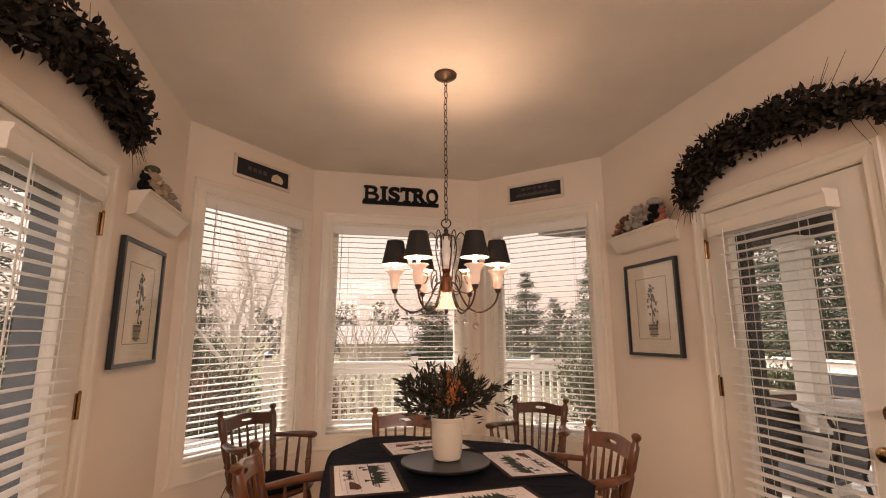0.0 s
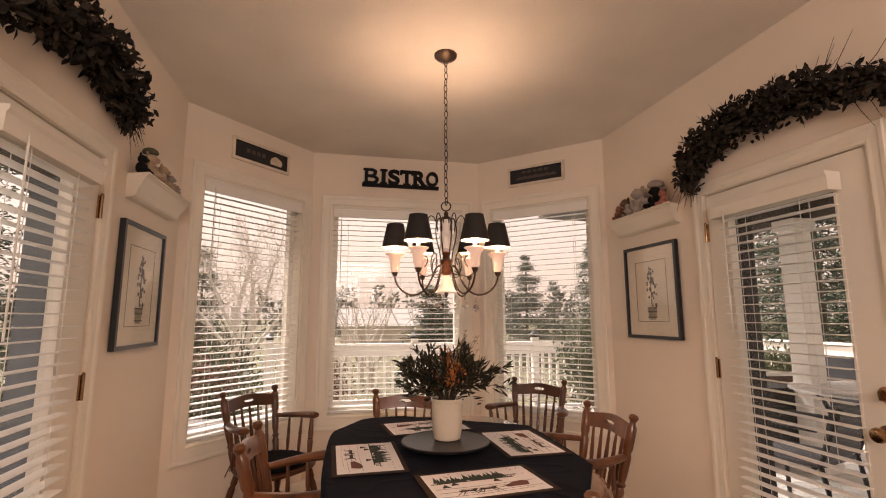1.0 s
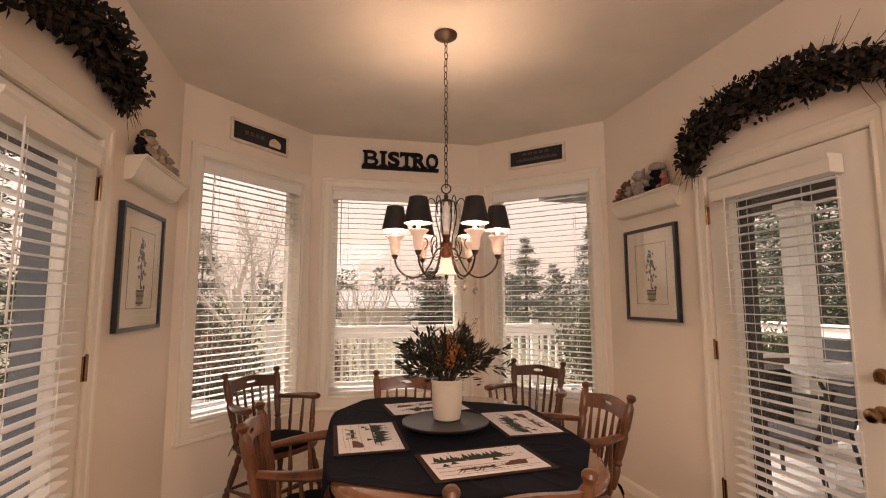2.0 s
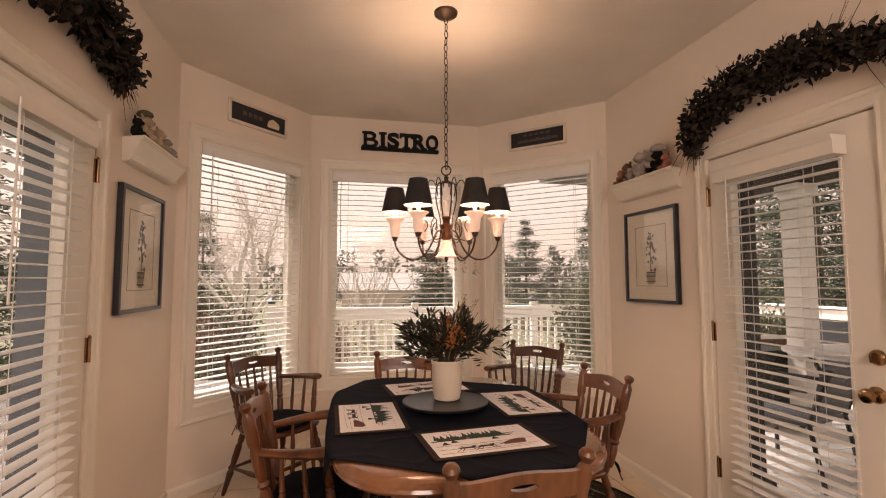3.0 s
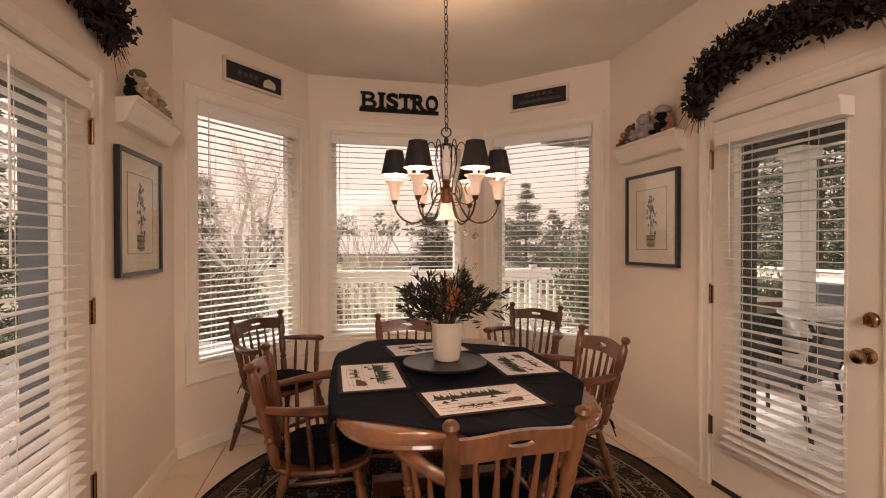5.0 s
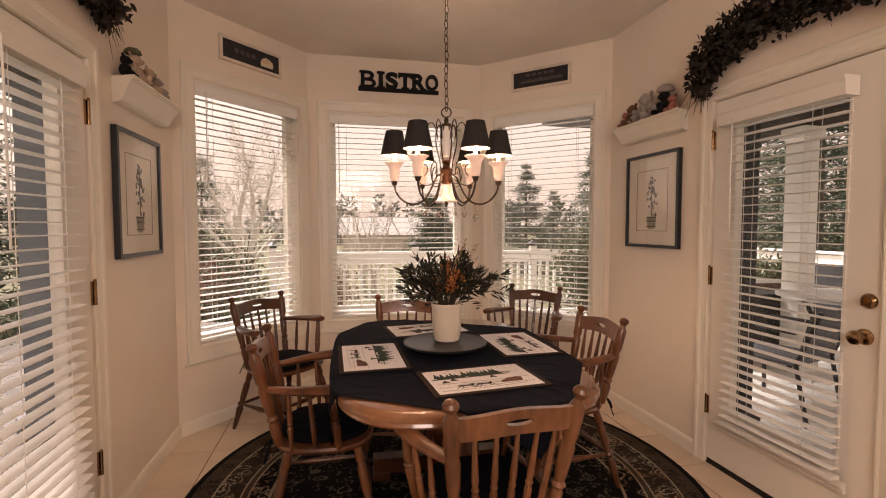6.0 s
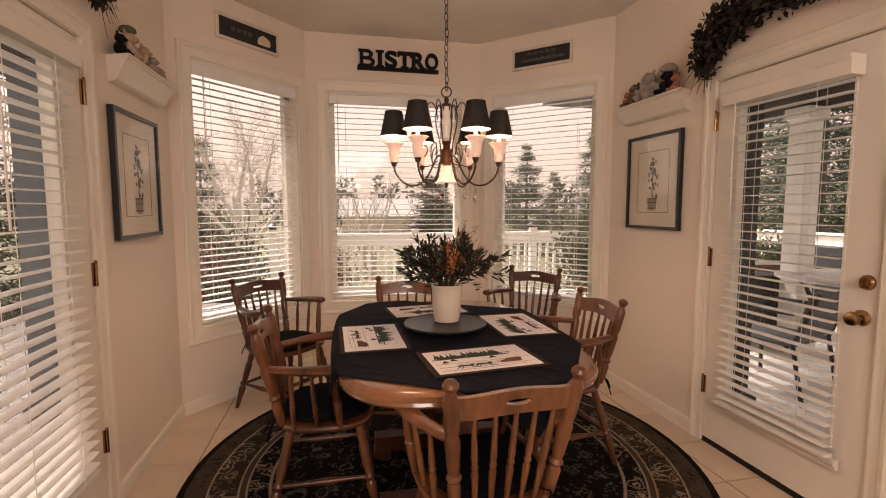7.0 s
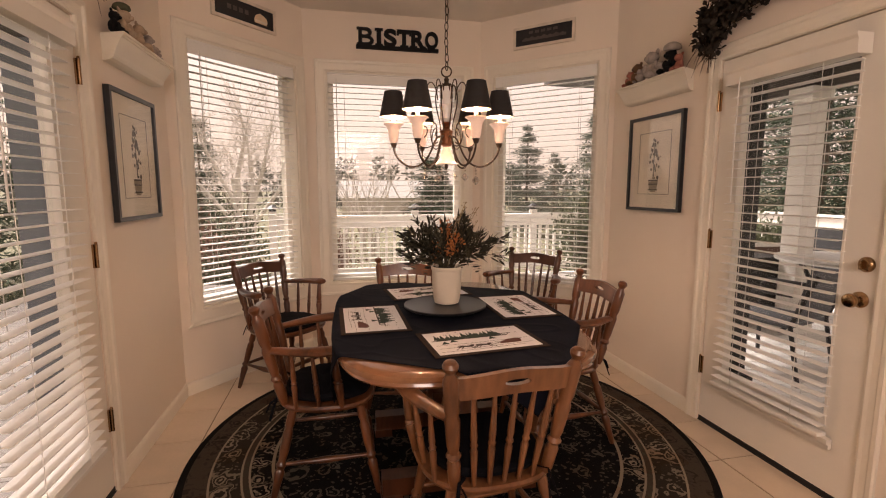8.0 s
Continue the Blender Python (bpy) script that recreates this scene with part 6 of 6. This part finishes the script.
birch(-5.50, 13.0, 41, "multi-stemmed white birch tree, bare, behind the deck")
bare_tree(-3.30, 15.4, 3.6, 5, 46, TWIGGREY, TWIGGREY, "bare many-stemmed shrub tree in the garden", 0.5, 0.7, r0=0.035)
bare_tree(-0.95, 20.1, 4.4, 5, 47, TWIGGREY, TWIGGREY, "bare many-stemmed shrub tree in the garden", 0.45, 0.7, r0=0.045)
bare_tree(-2.25, 15.0, 3.9, 6, 42, TWIGGREY, TWIGGREY, "bare many-stemmed shrub tree in the garden", 0.5, 0.7, r0=0.040)
bare_tree(-3.00, 17.5, 4.4, 6, 43, TWIGGREY, TWIGGREY, "bare many-stemmed shrub tree in the garden", 0.5, 0.7, r0=0.040)
bare_tree(-8.40, 20.0, 3.6, 6, 44, BARK, TWIGGREY, "bare brown garden tree", 0.5, 0.8, r0=0.04)
bare_tree(-9.60, 21.5, 4.0, 6, 45, TWIGGREY, TWIGGREY, "bare many-stemmed shrub tree in the garden", 0.45, 0.8, r0=0.035)
conifer(-0.30, 13.4, 3.25, 1.05, 51, CONIFER, "dark low evergreen behind the deck", 3600)
conifer(4.13, 23.3, 5.5, 1.55, 52, CONIFER_HAZED, "tall spruce beyond the deck, haze in its grey-green colour", 4600)
conifer(6.15, 19.1, 5.5, 1.7, 53, CONIFER_HAZED, "tall green spruce beyond the deck, coloured pale for haze", 4600)
conifer(7.00, 29.7, 4.4, 1.6, 54, CONIFER_HAZED, "spruce further off, haze in its grey-green colour")
conifer(-7.60, 14.8, 4.7, 1.35, 55, CONIFER, "dark green fir beside the birch")
conifer(9.75, 12.19, 8.24, 2.4, 56, CONIFER, "large green fir near the porch", 5200)
conifer(13.14, 13.78, 9.27, 2.8, 57, CONIFER, "large green fir near the porch", 5200)
conifer(10.81, 16.43, 8.76, 2.4, 60, CONIFER_HAZED, "large fir near the porch, coloured pale for haze", 4200)
conifer(-8.27, 7.00, 6.70, 2.0, 58, CONIFER, "dark green fir beside the side deck", 4200)
conifer(-10.60, 10.07, 7.73, 2.2, 59, CONIFER, "dark green fir beside the side deck", 4200)
shrub(-3.92, 7.84, 1.3, 0.9, 1.65, 61, REDLEAF, "reddish leafy shrub under the birch", 4200, 0.065)
shrub(-3.13, 7.00, 0.9, 0.6, 1.35, 62, HEDGE, "green leafy shrub against the deck", 3200, 0.06)
shrub(-4.98, 9.96, 1.5, 1.0, 1.75, 63, HEDGE, "green leafy shrub under the birch", 4200, 0.07)
shrub(-2.76, 9.96, 1.4, 0.8, 1.5, 64, REDLEAF, "reddish leafy shrub behind the railing", 3600, 0.065)
shrub(0.21, 10.18, 1.4, 0.8, 1.25, 65, HEDGE, "green leafy shrub behind the railing", 2200, 0.065)
shrub(2.17, 6.84, 0.55, 0.45, 1.55, 66, HEDGE, "tall green leafy shrub by the railing", 2600, 0.055, -0.035)
shrub(3.39, 9.96, 1.3, 0.8, 1.6, 67, HEDGE, "green leafy shrub behind the railing", 2400, 0.07)
shrub(-5.72, 4.88, 1.0, 1.0, 1.5, 68, HEDGE, "green leafy shrub beside the side deck", 2600, 0.06)
shrub(-5.30, 6.78, 1.1, 1.0, 1.5, 70, HEDGE, "green leafy shrub beside the side deck", 2600, 0.06)
shrub(5.94, 9.12, 1.2, 0.8, 1.8, 69, SHRUB, "grey-green leafy shrub behind the railing", 2400, 0.07)

# low pale house roof and far trees
ROOF = mat("pale_shingle_roof", (0.33, 0.315, 0.30), 0.85, vary=0.12, scale=6, fine=40, bump=0.3)
SIDING = mat("cream_siding", (0.55, 0.50, 0.43), 0.7, vary=0.06, scale=3)
house = thing("house", pose(-5.2, 40, GROUND_Z, 0, 0, 10), "low pale-roofed house beyond the garden", "house")
bm = bmesh.new()
quad_box(bm, -3.2, 3.2, -3, 3, 0, 1.6)
part("wall", bm, SIDING, house)
bm = bmesh.new()
prism(bm, [(-3.5, 1.6), (3.5, 1.6), (0, 3.0)], -3.5, 3.5, Matrix(((0, 0, 1, 0), (1, 0, 0, 0), (0, 1, 0, 0), (0, 0, 0, 1))))
part("roof", bm, ROOF, house)
# distance haze is put into the pale grey of these leaves
FARWOOD = leaf_mat("hazed_far_leaf", (0.09, 0.10, 0.085), (0.20, 0.20, 0.175), 0.8)
rgf = np.random.default_rng(77)
spots = []
for k in range(150):
    a = radians(rgf.uniform(-75, 75))
    dist = rgf.uniform(55, 85)
    hgt = rgf.uniform(3.0, 6.5)
    for _ in range(70):
        f = rgf.random()
        rr = (1 - f) * hgt * 0.26 + 0.2
        q = rgf.uniform(0, 2 * pi)
        spots.append(((dist * sin(a) + rr * cos(q) * rgf.random(), dist * cos(a) + rr * sin(q) * rgf.random(), GROUND_Z + hgt * f), (cos(q), sin(q), 0.2)))
tagged(leaf_part("far_woods", *leaf_field(78, spots, 0.75, 0.45, 0.5), FARWOOD), "far band of mixed trees, greyed in colour for haze", "woods", kind="stuff")

# ---- floor tiles ----
TP = 0.37
bm = bmesh.new()
g = 0.0035
quad_box(bm, g, TP - g, g, TP - g, -0.010, 0.0)
bmesh.ops.bevel(bm, geom=[e for e in bm.edges if all(v.co.z > -0.001 for v in e.verts)], offset=0.002, segments=1, affect="EDGES")
tile_data = data_of("tile", bm, TILE)
TR = pose(0, 0, 0, 0, 0, 12)


def depth_in(x, y):
    """How far a place lies inside the nearest wall's face."""
    return min(-(Vector((x, y)) - a).dot(Vector((-(b - a).normalized().y, (b - a).normalized().x))) for a, b in zip(room, room[1:] + room[:1]))


far_tiles = bmesh.new()
for i in range(-18, 10):
    for j in range(-14, 10):
        at = TR @ Matrix.Translation((1.815 + i * TP, 1.853 + j * TP, 0))
        corners = [at @ Vector((a, b, 0)) for a in (0, TP) for b in (0, TP)]
        near = [depth_in(q.x, q.y) for q in corners]
        if max(near) < 0.002:
            continue
        if max(q.y for q in corners) < -0.2 and min(near) > 0.0:
            quad_box(far_tiles, g, TP - g, g, TP - g, -0.010, 0.0, at)
        elif min(near) > 0.0:
            again("tile", tile_data, floor, at)
        else:
            # a tile cut along the wall
            bm = bmesh.new()
            quad_box(bm, g, TP - g, g, TP - g, -0.010, 0.0, at)
            for a, b in zip(room, room[1:] + room[:1]):
                d = (b - a).normalized()
                n = Vector((-d.y, d.x, 0))
                geom = list(bm.verts) + list(bm.edges) + list(bm.faces)
                bmesh.ops.bisect_plane(bm, geom=geom, plane_co=Vector((a.x, a.y, 0)) + n * 0.004, plane_no=n, clear_outer=True)
            if bm.faces:
                part("tile", bm, TILE, floor)
            else:
                bm.free()
tagged(part("tile_field", far_tiles, TILE, floor), kind="stuff")
